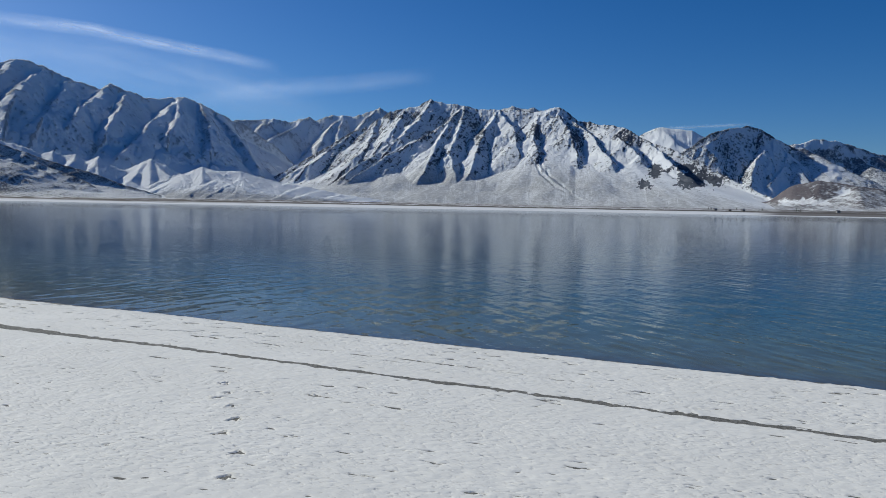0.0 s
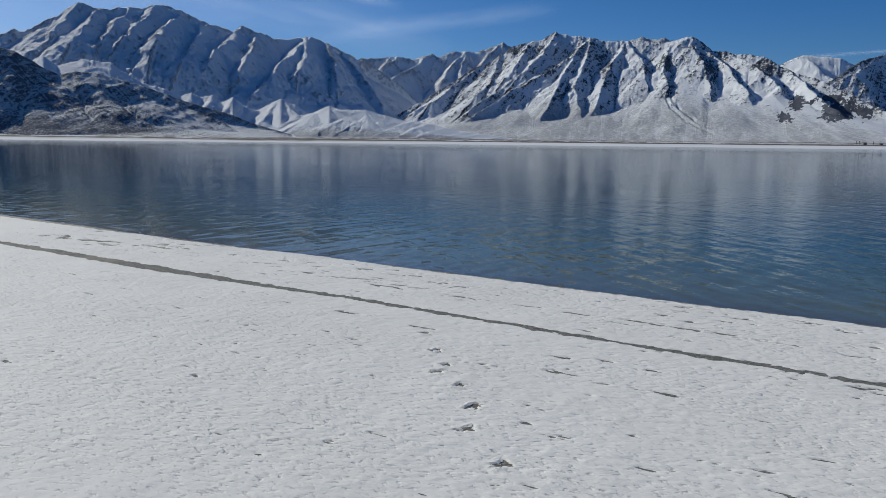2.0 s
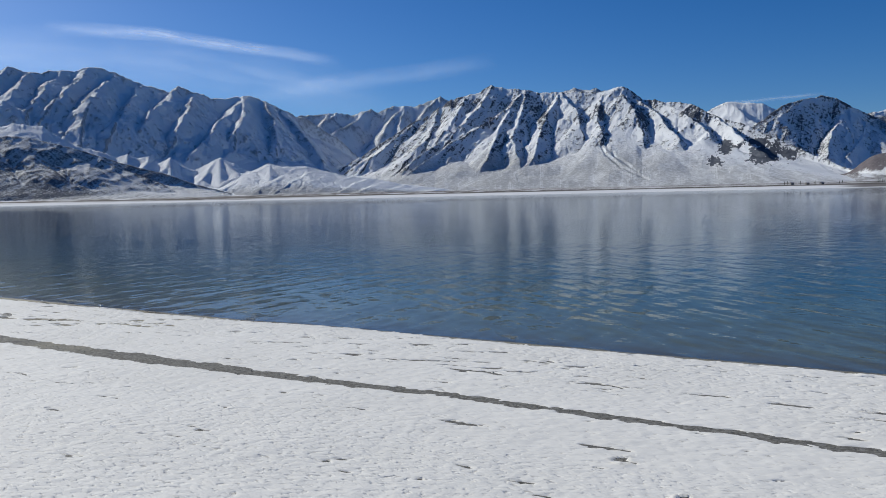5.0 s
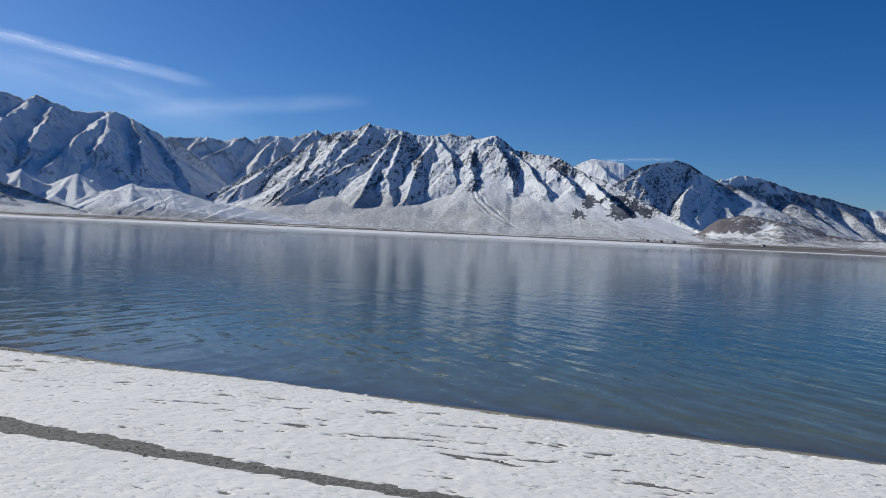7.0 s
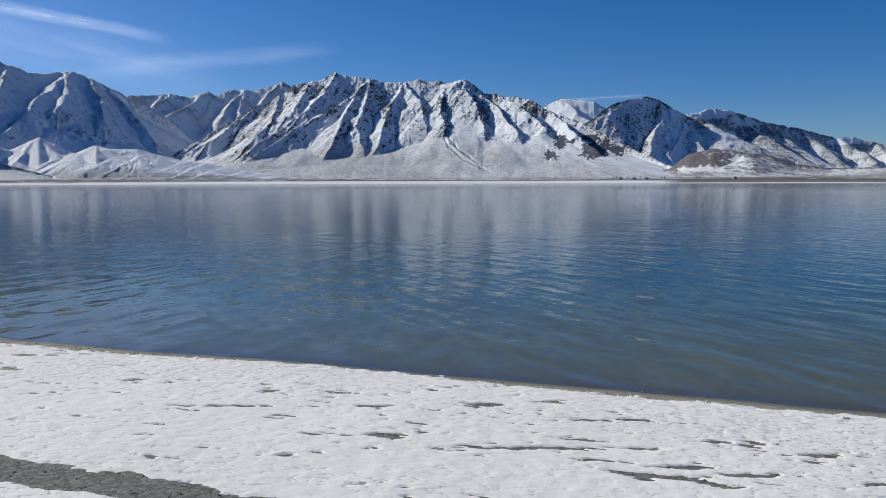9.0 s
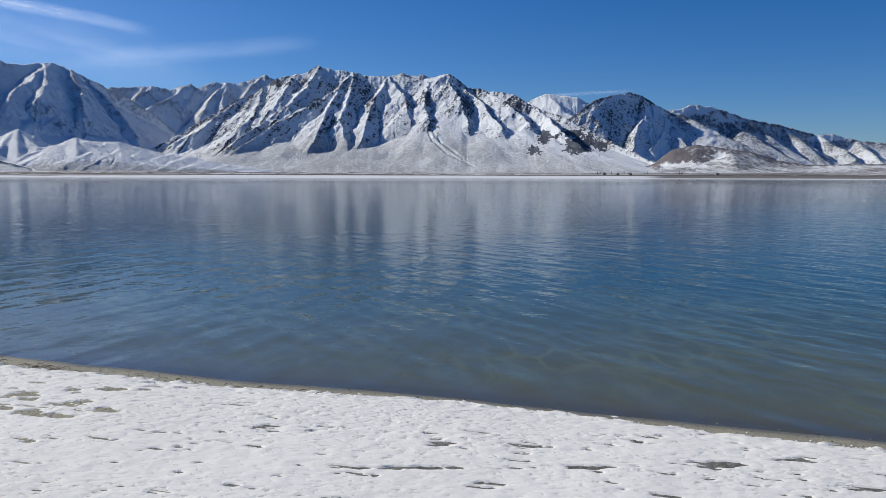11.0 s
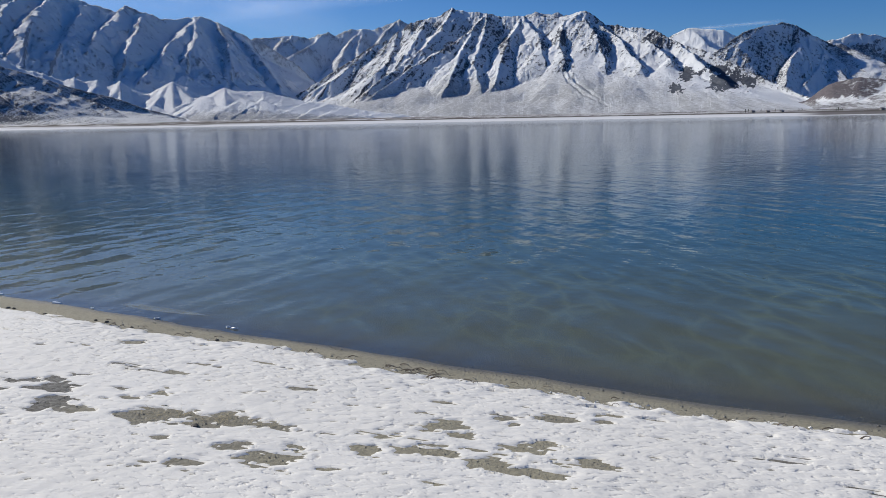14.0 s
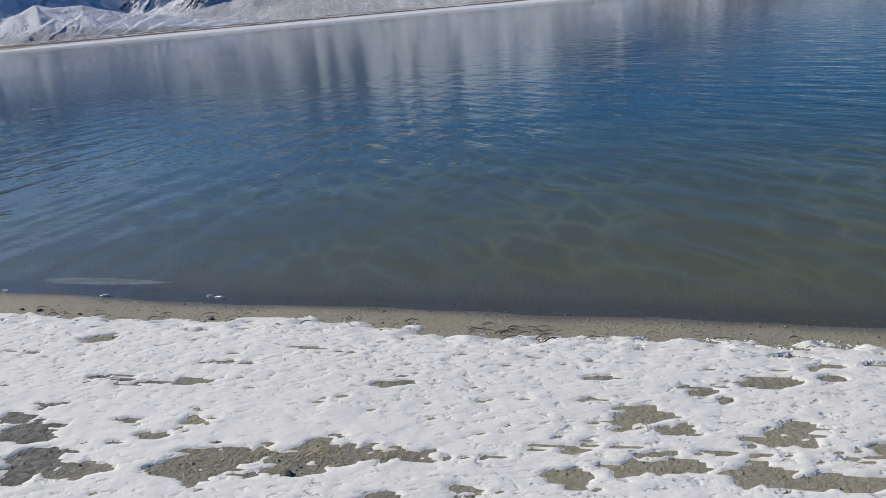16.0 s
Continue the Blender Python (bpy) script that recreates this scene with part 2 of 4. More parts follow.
def cloud_material(name, strength, stretch, edge):
    node, end = material(name)
    noise_at, maths, ramp, mixed = helpers(node)
    uv = node("UVMap").outputs[0]
    parts = node("SeparateXYZ", {0: uv})
    across = maths("SUBTRACT", 1.0, maths("ABSOLUTE", maths("MULTIPLY_ADD", parts.outputs[1], 2.0, -1.0)))
    along = maths("SUBTRACT", 1.0, maths("ABSOLUTE", maths("MULTIPLY_ADD", parts.outputs[0], 2.0, -1.0)))
    wisps = ramp(noise_at(uv, 3.0, 6, 0.55, stretch), 0.15, 0.85)
    alpha = maths("MULTIPLY", maths("MULTIPLY", ramp(across, 0.0, edge), ramp(along, 0.0, 0.4)), wisps)
    alpha = maths("MULTIPLY", alpha, strength)
    veil = node("AddShader", {0: node("BsdfDiffuse", {"Color": (0.85, 0.87, 0.9, 1)}).outputs[0], 1: node("BsdfTranslucent", {"Color": (0.85, 0.87, 0.9, 1)}).outputs[0]}).outputs[0]
    return end(node("MixShader", {0: alpha, 1: node("BsdfTransparent").outputs[0], 2: veil}).outputs[0])


def plain_material(name, a, b, scale, rough=0.85, spec=0.3):
    node, end = material(name)
    noise_at, maths, ramp, mixed = helpers(node)
    p = node("TexCoord").outputs["Object"]
    n = noise_at(p, scale, 5, 0.65)
    own = node("ObjectInfo").outputs["Random"]
    colour = mixed(ramp(maths("ADD", n, maths("MULTIPLY", maths("SUBTRACT", own, 0.5), 0.4)), 0.3, 0.7), a, b)
    bumped = node("Bump", {"Height": n, "Strength": 0.5, "Distance": 0.3 / scale}).outputs[0]
    return end(node("BsdfPrincipled", {"Base Color": colour, "Roughness": rough, "Specular IOR Level": spec, "Normal": bumped}).outputs[0])


SNOW, SAND, WATER, FLAT = snow_material(), sand_material(), water_material(), flat_material()
PEAK = mountain_material("snowy_rock", (0.075, 0.085, 0.11), (0.125, 0.14, 0.165), (0.21, 0.22, 0.245), (0.42, 0.43, 0.44))
# distance haze put into the rock colours: pale blue-grey, close to the snow
HAZED = mountain_material("haze_pale_rock", (0.40, 0.43, 0.47), (0.48, 0.50, 0.54), (0.56, 0.58, 0.61), (0.62, 0.64, 0.66), edge=(0.34, 0.70), mottle=1.7)
FOREST = mountain_material("snowy_forest_slope", (0.13, 0.15, 0.19), (0.19, 0.21, 0.25), (0.29, 0.31, 0.35), scale=1.3, edge=(0.36, 0.66))
SCRUBBY = mountain_material("snowy_scrub_hill", (0.14, 0.16, 0.20), (0.20, 0.22, 0.26), (0.31, 0.33, 0.37), scale=3.2)
BROWN = mountain_material("brown_grass_hill", (0.135, 0.12, 0.13), (0.19, 0.172, 0.18), (0.25, 0.235, 0.24), (0.38, 0.37, 0.375), edge=(0.36, 0.7), mottle=1.2)

# ---- the near shore ----
# Coordinates: a runs along the waterline, s across it towards the lake.
EA, ES = (0.919, -0.394), (0.394, 0.919)


def place(a, s):
    return a * EA[0] + s * ES[0], a * EA[1] + s * ES[1]


LEVEL = -0.06     # the lake's surface


def waterline(a):
    b = np.clip(a, -25, 8)
    return 10.985 - 0.047 * a + 0.00105 * b * b + 0.09 * smooth(-13.0, -11.0, a) + 0.05 * perlin(a * 0.45, 0 * a + 0.5, 3) + 0.03 * perlin(a * 1.7, 0 * a + 0.5, 4)


def ground_height(a, s):
    u = s - waterline(a)
    inland = smooth(0.0, 0.8, -u)
    land = 0.022 * np.clip(12 - s, -1, 40) * inland + LEVEL * (1 - inland) + 0.01 * smooth(0.0, 0.4, -u)
    bed = LEVEL - 0.085 * np.clip(u, 0, 12) - 0.03 * np.clip(u - 3, 0, 60) - 0.02 * smooth(0, 0.25, u)
    rough = (0.006 * fbm(a * 1.3, s * 1.3, 11, 4) + 0.003 * fbm(a * 9, s * 9, 12, 3)) * smooth(0.02, 0.25, np.abs(u))
    return np.where(u < 0, land, np.maximum(bed, -6.0)) + rough


def spaced(low, high, step, ends, growth):
    """Even steps from low to high, then ever wider ones out to both ends."""
    middle = np.arange(low, high + step / 2, step)
    left, right, d = [low], [high], step
    while left[-1] > ends[0]:
        d *= growth
        left.append(left[-1] - d)
    d = step
    while right[-1] < ends[1]:
        d *= growth
        right.append(right[-1] + d)
    return np.concatenate([left[:0:-1], middle, right[1:]])


# thawed patches of bare ground: along, across, half length, half width, turn
PATCHES = (
    (-15.38, 10.13, 0.11, 0.10, 0.10),
    (-15.24, 10.16, 0.13, 0.08, 0.10),
    (-15.08, 10.15, 0.16, 0.07, 0.10),
    (-14.99, 10.26, 0.05, 0.10, 0.10),
    (-14.88, 10.22, 0.15, 0.07, 0.10),
    (-14.68, 10.24, 0.11, 0.03, 0.10),
    (-15.36, 10.03, 0.04, 0.05, 0.11),
    (-16.30, 10.25, 0.13, 0.06, 0.09),
    (-16.46, 10.36, 0.08, 0.04, 0.09),
    (-16.36, 10.49, 0.05, 0.03, 0.08),
    (-16.07, 10.05, 0.10, 0.07, 0.10),
    (-16.05, 9.94, 0.08, 0.05, 0.11),
    (-15.89, 9.98, 0.09, 0.04, 0.11),
    (-15.83, 10.03, 0.08, 0.04, 0.11),
    (-15.59, 10.40, 0.06, 0.05, 0.09),
    (-15.72, 10.29, 0.04, 0.02, 0.09),
    (-15.84, 10.21, 0.03, 0.01, 0.10),
    (-16.33, 10.78, 0.04, 0.03, 0.07),
    (-16.19, 10.76, 0.06, 0.02, 0.07),
)
PATCHES_BESIDE = (
    (-16.02, 10.75, 0.09, 0.02, 0.07),
    (-15.86, 10.78, 0.07, 0.03, 0.07),
    (-14.88, 10.81, 0.07, 0.03, 0.07),
    (-13.82, 10.63, 0.10, 0.08, 0.08),
    (-13.89, 10.54, 0.06, 0.04, 0.09),
    (-14.02, 10.73, 0.06, 0.02, 0.08),
    (-13.99, 10.54, 0.05, 0.02, 0.09),
    (-13.68, 10.52, 0.06, 0.04, 0.09),
    (-13.58, 10.84, 0.04, 0.03, 0.07),
    (-13.35, 10.94, 0.09, 0.04, 0.07),
    (-13.51, 10.77, 0.02, 0.03, 0.08),
    (-13.08, 11.00, 0.06, 0.04, 0.07),
    (-13.14, 11.09, 0.03, 0.02, 0.06),
    (-13.35, 10.49, 0.09, 0.06, 0.09),
    (-13.28, 10.57, 0.03, 0.04, 0.09),
    (-13.81, 10.25, 0.13, 0.06, 0.11),
    (-13.72, 10.29, 0.07, 0.03, 0.10),
    (-14.02, 10.16, 0.04, 0.06, 0.11),
    (-14.05, 10.34, 0.04, 0.02, 0.10),
)
PATCHES_BELOW = (
    (-13.46, 10.24, 0.08, 0.08, 0.11),
    (-13.23, 10.23, 0.13, 0.04, 0.11),
    (-14.40, 10.06, 0.03, 0.02, 0.11),
    (-14.65, 9.94, 0.07, 0.06, 0.37),
    (-14.42, 9.90, 0.12, 0.08, 0.37),
    (-14.74, 9.69, 0.06, 0.03, 0.37),
    (-15.08, 9.88, 0.04, 0.03, 0.37),
    (-14.09, 10.17, 0.05, 0.03, 0.37),
    (-14.09, 9.90, 0.05, 0.02, 0.37),
    (-13.80, 10.33, 0.07, 0.02, 0.37),
    (-16.56, 10.27, 0.17, 0.05, 0.35),
    (-16.30, 10.24, 0.12, 0.04, 0.35),
    (-16.04, 10.09, 0.10, 0.05, 0.36),
    (-16.63, 10.03, 0.11, 0.08, 0.35),
    (-15.57, 10.40, 0.06, 0.04, 0.36),
    (-15.70, 10.28, 0.04, 0.03, 0.36),
)
STREAKS = (
    (-9.43, 9.65, 0.10, 0.10, 0.30),
    (-8.53, 9.69, 0.36, 0.05, 0.30),
    (-7.80, 9.58, 0.10, 0.05, 0.30),
    (-7.51, 9.54, 0.17, 0.05, 0.30),
    (-8.24, 10.37, 0.20, 0.05, 0.30),
    (-9.80, 10.23, 0.17, 0.04, 0.30),
    (-10.64, 10.41, 0.06, 0.07, 0.30),
    (-7.62, 10.10, 0.07, 0.07, 0.30),
    (-9.11, 10.48, 0.11, 0.10, 0.30),
    (-7.08, 10.01, 0.11, 0.05, 0.30),
    (-8.43, 9.94, 0.05, 0.03, 0.30),
    (-10.68, 9.96, 0.26, 0.04, 0.30),
    (-13.01, 10.43, 0.10, 0.10, 0.31),
    (-6.92, 9.60, 0.07, 0.04, 0.30),
)
DASHES = (
    (-4.41, 9.25, 0.18, 0.06, -0.08),
    (-3.87, 9.19, 0.20, 0.06, -0.08),
    (-3.50, 9.20, 0.10, 0.05, -0.08),
    (-5.16, 9.26, 0.14, 0.06, -0.08),
    (-5.72, 9.33, 0.11, 0.07, -0.08),
    (-6.60, 9.33, 0.25, 0.07, -0.08),
    (-7.91, 9.40, 0.24, 0.08, -0.08),
    (-7.18, 7.71, 0.14, 0.06, -0.01),
    (-6.11, 7.57, 0.10, 0.05, -0.00),
    (-4.10, 7.42, 0.10, 0.04, 0.01),
    (-3.68, 7.35, 0.06, 0.04, 0.01),
    (-4.45, 7.31, 0.07, 0.04, 0.01),
    (-2.97, 9.10, 0.14, 0.05, -0.08),
    (-2.17, 8.97, 0.15, 0.05, -0.08),
    (-1.31, 8.79, 0.15, 0.04, -0.07),
    (-0.51, 8.71, 0.11, 0.04, -0.07),
)
# a line of prints across the snow: along, across
PRINTS = (
    (-3.76, 4.85),
    (-3.45, 4.34),
    (-4.41, 5.66),
    (-4.21, 5.24),
    (-5.48, 6.85),
    (-5.09, 6.26),
    (-4.74, 6.04),
    (-5.93, 7.36),
    (-5.15, 6.49),
)


def bare_strip(a):
    """The middle and half width of the bare gravel track that runs along the shore."""
    near = smooth(-7.0, -11.5, a)
    mid = 7.98 - 0.073 * a - 0.0003 * a * a - 0.09 - 0.12 * near + 0.05 * perlin(a * 0.6, 0 * a, 21)
    return mid, 0.066 + 0.085 * near * smooth(-19.0, -14.0, a) + 0.03 * perlin(a * 1.1, 0 * a + 2, 22) + 0.02 * perlin(a * 4, 0 * a + 5, 23)


def snow_depth(a, s):
    u = s - waterline(a)
    depth = 0.0055 + 0.0015 * fbm(a * 0.45, s * 0.6, 41, 3) + 0.0025 * fbm(a * 1.8, s * 3.2, 42, 3)
    crust = ridged(a * 5.0 + 1.5 * s, s * 10, 43, 2) - 0.5
    depth = depth + 0.0014 * crust + 0.0040 * np.maximum(fbm(a * 6.5, s * 11, 44, 2, 0.6), -0.4) + 0.0022 * fbm(a * 15 + 2 * s, s * 25, 45, 2, 0.6)
    # the thawed fringe beside the water
    fringe = np.interp(a, (-19, -17.2, -15.6, -15.2, -14.6, -13.4, -12.2, -11.3, -10.8, -9.8, -9.2, -8.2, -6.0, -4.6, -3.0), (0.52, 0.50, 0.31, 0.41, 0.48, 0.38, 0.32, 0.24, 0.12, 0.13, 0.28, 0.34, 0.34, 0.36, 0.30))
    fringe = fringe + 0.04 * perlin(a * 3.1, 0 * a + 4, 52)
    edge = -u - fringe + 0.15 * fbm(a * 4.5, s * 6.5, 53, 4, 0.65)
    depth = np.minimum(depth + 0.016 * smooth(0.35, 0.05, edge) * (0.5 + fbm(a * 7, s * 9, 54, 3)), 0.35 * edge)
    # small thaw gaps, long in the direction of the shore, more of them towards the water
    warm = smooth(-3.2, -1.6, u) * smooth(-0.1, -0.5, u)
    lot = -0.03 + 0.15 * warm * (0.75 + 0.25 * smooth(-4.0, -10.0, a)) + 0.05 * warm * smooth(-11.5, -14.0, a)
    calm = smooth(3.6, 6.0, s) * smooth(-24, -19, a) * smooth(9, 4, a)
    spots = fbm(a * 1.5 - 0.3 * s, s * 6.5, 61, 5, 0.72)
    depth = depth - 1.6 * calm * np.clip(spots - 0.83 + lot - 0.05 * smooth(-11.5, -13.0, a), 0, 0.2)
    flecks = fbm(a * 6 - 1.1 * s, s * 13, 62, 3, 0.65)
    depth = depth - 0.9 * calm * np.clip(flecks - 0.84 + 0.8 * lot, 0, 0.2)
    dashes = fbm(a * 2.2 - 0.6 * s, s * 10.0, 63, 4, 0.65)
    bands = fbm(a * 0.22, s * 1.1, 64, 2) + 0.25 * smooth(-2.6, -1.2, u) * smooth(-0.5, -0.9, u)
    depth = depth - 1.5 * calm * np.clip(dashes - 0.70 + 0.09 * smooth(-11.0, -8.5, a) - 0.12 * smooth(-2.9, -3.6, u) + 0.34 * np.clip(bands, -0.4, 0.55), 0, 0.15)
    torn = 0.85 * fbm(a * 3.0 + 0.6 * s, s * 9.0, 71, 3, 0.65) + 0.55 * fbm(a * 10, s * 18, 72, 2, 0.6) + 0.40 * fbm(a * 23, s * 34, 73, 2, 0.6)
    frayed = 0.9 * fbm(a * 4.0 + 0.8 * s, s * 15.0, 74, 3, 0.65) + 0.4 * fbm(a * 15, s * 36, 75, 2, 0.6)
    for pa, ps, la, ls, turn in STREAKS + DASHES:
        c, q = math.cos(turn), math.sin(turn)
        da, ds = a - pa, s - ps
        depth = np.minimum(depth, 0.07 * (np.hypot((da * c + ds * q) / (1.15 * la), (ds * c - da * q) / (0.52 * ls)) + 1.5 * frayed - 1))
    close = np.full(np.shape(a), 9.0)
    for pa, ps, la, ls, turn in PATCHES + PATCHES_BESIDE + PATCHES_BELOW:
        c, q = math.cos(turn), math.sin(turn)
        da, ds = a - pa, s - ps
        d = np.hypot((da * c + ds * q) / (1.1 * la), (ds * c - da * q) / ls)
        close = np.minimum(close, d)
        d = d + 1.15 * torn
        depth = np.minimum(depth, 0.09 * (d - 1))
    # crumbling snow round the thawed patches
    depth = depth - 1.0 * np.clip(fbm(a * 12, s * 26, 76, 2, 0.6) - 1.20 + 0.84 * smooth(2.6, 1.0, close), 0, 0.2)
    for n, (pa, ps) in enumerate(PRINTS):
        d = np.hypot((a - pa) / 0.04, (s - ps) / 0.055) + 1.5 * fbm(a * 18, s * 18, 81 + n, 3)
        depth = depth - 0.030 * smooth(1.1, 0.7, d) + 0.010 * smooth(0.5, 0.0, np.abs(d - 1.35))
    mid, half = bare_strip(a)
    out = np.abs(s - mid) - half + 0.07 * fbm(a * 3.2, s * 6, 91, 3, 0.62) + 0.035 * fbm(a * 13, s * 17, 92, 2, 0.6)
    depth = np.minimum(depth, 0.3 * out)
    return np.clip(depth, -0.012, 0.2)


ga, gs = np.meshgrid(spaced(-18, 2, 0.08, (-4500, 4500), 1.12), spaced(5, 13.0, 0.06, (-3000, 4500), 1.12))
gu = gs - waterline(ga)
gx, gy = place(ga, gs)
wet = smooth(-0.16, -0.02, gu + 0.06 * fbm(ga * 2, gs * 2, 31, 3))
mid, half = bare_strip(ga)
stony = np.maximum(smooth(-0.06, 0.0, gu) * smooth(0.5, 0.2, gu), smooth(0.5, 0.15, np.abs(gs - mid)) * (0.7 + 0.6 * fbm(ga * 2, gs * 2, 33, 3)))
stony = np.maximum(stony, 0.4 * smooth(-0.05, 0.15, fbm(ga * 0.7 + 3, gs * 1.2, 35, 3)) * smooth(-0.6, -1.0, gu))
stony = np.maximum(stony, 0.9 * smooth(-13.2, -12.0, ga) * smooth(-0.5, -0.8, gu))
stony = np.maximum(stony, 0.95 * smooth(-15.6, -16.1, ga) * smooth(-0.9, -1.3, gu))      # darker stones towards one end
ground = new("ground", grid_mesh("ground", gx, gy, ground_height(ga, gs), [("wet", wet), ("stony", stony)]))
ground.data.materials.append(SAND)
tagged(ground, "grey-brown sandy gravel shore and shallow lake bed", "ground", kind="structure")

sa, ss = np.meshgrid(spaced(-17.5, 1.0, 0.022, (-900, 900), 1.06), spaced(4.2, 12.2, 0.016, (-900, 14), 1.05))
sx, sy = place(sa, ss)
su = ss - waterline(sa)
thick = snow_depth(sa, ss) - 0.4 * smooth(0.0, 0.6, su)
snow = new("snow_cover", grid_mesh("snow_cover", sx, sy, ground_height(sa, ss) + thick))
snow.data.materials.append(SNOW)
tagged(snow, "thin crusted white snow with thawed gaps on the shore", "snow", kind="structure")

# ---- the lake ----
wa, ws = np.meshgrid(spaced(-22, 6, 0.35, (-4500, 4500), 1.12), spaced(9.0, 26, 0.2, (8.5, 4500), 1.10))
wx, wy = place(wa, ws)
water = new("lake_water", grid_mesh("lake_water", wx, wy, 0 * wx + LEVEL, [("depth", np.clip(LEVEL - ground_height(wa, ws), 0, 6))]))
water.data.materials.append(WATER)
water.visible_shadow = False
tagged(water, "calm rippled blue lake water, clear and green at the shore", "water", kind="structure")

# ---- far shore and mountains ----
EYE = (-5.0, 6.0, 1.7)


def polar(az, r):
    return EYE[0] + r * np.sin(np.radians(az)), EYE[1] + r * np.cos(np.radians(az))


def far_edge(az):
    return 1050 + 60 * perlin(az * 0.09, 0 * az, 5) + 14 * perlin(az * 0.8, 0 * az, 6)


def plain_height(az, r):
    d = r - far_edge(az)
    return np.where(d < -5, d * 0.02, 3.2 * smooth(-5, 110, d) + 0.0115 * np.clip(d - 60, 0, 1500)) + 1.2 * smooth(120, 300, d) * fbm(az * 1.5, r * 0.012, 7, 3)


pr, pa = np.meshgrid(np.concatenate([np.linspace(960, 1400, 90), np.linspace(1410, 4700, 60)]), np.linspace(-110, 110, 700), indexing="ij")
d = pr - far_edge(pa)
beach = smooth(-5, 5, d) * smooth(140, 95, d + 26 * fbm(pa * 0.5, pr * 0.01, 8, 3) + 45 * smooth(-6, -14, pa))
beach = beach * (1 - 0.9 * smooth(21.5, 23.5, pa) * smooth(20, 40, d))
beach = np.maximum(beach, 0.9 * smooth(0.28, 0.4, fbm(pa * 0.55, pr * 0.02, 9, 4)) * smooth(-14, -22, pa) * smooth(60, 90, d))
brown = smooth(110, 150, d) * smooth(330, 230, d) + smooth(19, 24, pa) * smooth(30, 60, d) * smooth(330, 260, d)
px_, py_ = polar(pa, pr)
plain = new("far_shore_ground", grid_mesh("far_shore_ground", px_, py_, plain_height(pa, pr), [("beach", beach), ("brown", np.clip(brown, 0, 1))]))
plain.data.materials.append(FLAT)
tagged(plain, "flat far lakeshore with a snowy beach and brown grass", "shore", kind="structure")


def segment_ridge(height, x, y, p, q, side):
    """Raises height to a ridge line from p down to q (x, y, z), with a slope for the flank at lower and one for that at higher azimuths."""
    dx, dy = q[0] - p[0], q[1] - p[1]
    n = max(dx * dx + dy * dy, 1.0)
    t = np.clip(((x - p[0]) * dx + (y - p[1]) * dy) / n, 0, 1)
    d = np.hypot(x - p[0] - t * dx, y - p[1] - t * dy)
    left = dx * (y - p[1]) - dy * (x - p[0]) < 0
    return np.maximum(height, p[2] + t * (q[2] - p[2]) - np.where(left, side[0], side[1]) * d)


LAND = []         # azimuths, ranges and heights of each massif


def eroded(z, dx, dy, rounds, strength, where, creep=0.1):
    """Lets running water cut valleys into a height field: flow to the lowest neighbour, cutting that grows with the drained area."""
    rows, cols = z.shape
    index = np.arange(rows * cols).reshape(rows, cols)
    area = None
    for _ in range(rounds):
        pad, ids = np.pad(z, 1, mode="edge"), np.pad(index, 1, mode="edge")
        best, to, far = np.zeros_like(z), index.copy(), np.ones_like(z)
        for di in (-1, 0, 1):
            for dj in (-1, 0, 1):
                if di or dj:
                    d = math.hypot(di * dy, dj * dx)
                    slope = (z - pad[1 + di:1 + di + rows, 1 + dj:1 + dj + cols]) / d
                    more = slope > best
                    best = np.where(more, slope, best)
                    to = np.where(more, ids[1 + di:1 + di + rows, 1 + dj:1 + dj + cols], to)
                    far = np.where(more, d, far)
        order = np.argsort(z.ravel()).tolist()
        to = to.ravel().tolist()
        area = [dx * dy] * (rows * cols)
        for i in reversed(order):
            if to[i] != i:
                area[to[i]] += area[i]
        cut = (strength * where.ravel() * np.sqrt(area) / far.ravel()).tolist()
        level = z.ravel().tolist()
        for i in order:
            k = to[i]
            if k != i:
                level[i] = (level[i] + cut[i] * level[k]) / (1 + cut[i])
        z = np.array(level).reshape(rows, cols)
        pad = np.pad(z, 1, mode="edge")
        z = z + creep * (0.25 * (pad[:-2, 1:-1] + pad[2:, 1:-1] + pad[1:-1, :-2] + pad[1:-1, 2:]) - z)
    return z, np.array(area).reshape(rows, cols)


def line_distance(a, e, line):
    """The distance, in degrees, from points of azimuth a and elevation e to a line."""
    best = np.full(a.shape, 1e9)
    for (a0, e0), (a1, e1) in zip(line[:-1], line[1:]):
        da, de = a1 - a0, e1 - e0
        t = np.clip(((a - a0) * da + (e - e0) * de) / max(da * da + de * de, 1e-6), 0, 1)
        best = np.minimum(best, np.hypot(a - a0 - t * da, e - e0 - t * de))
    return best


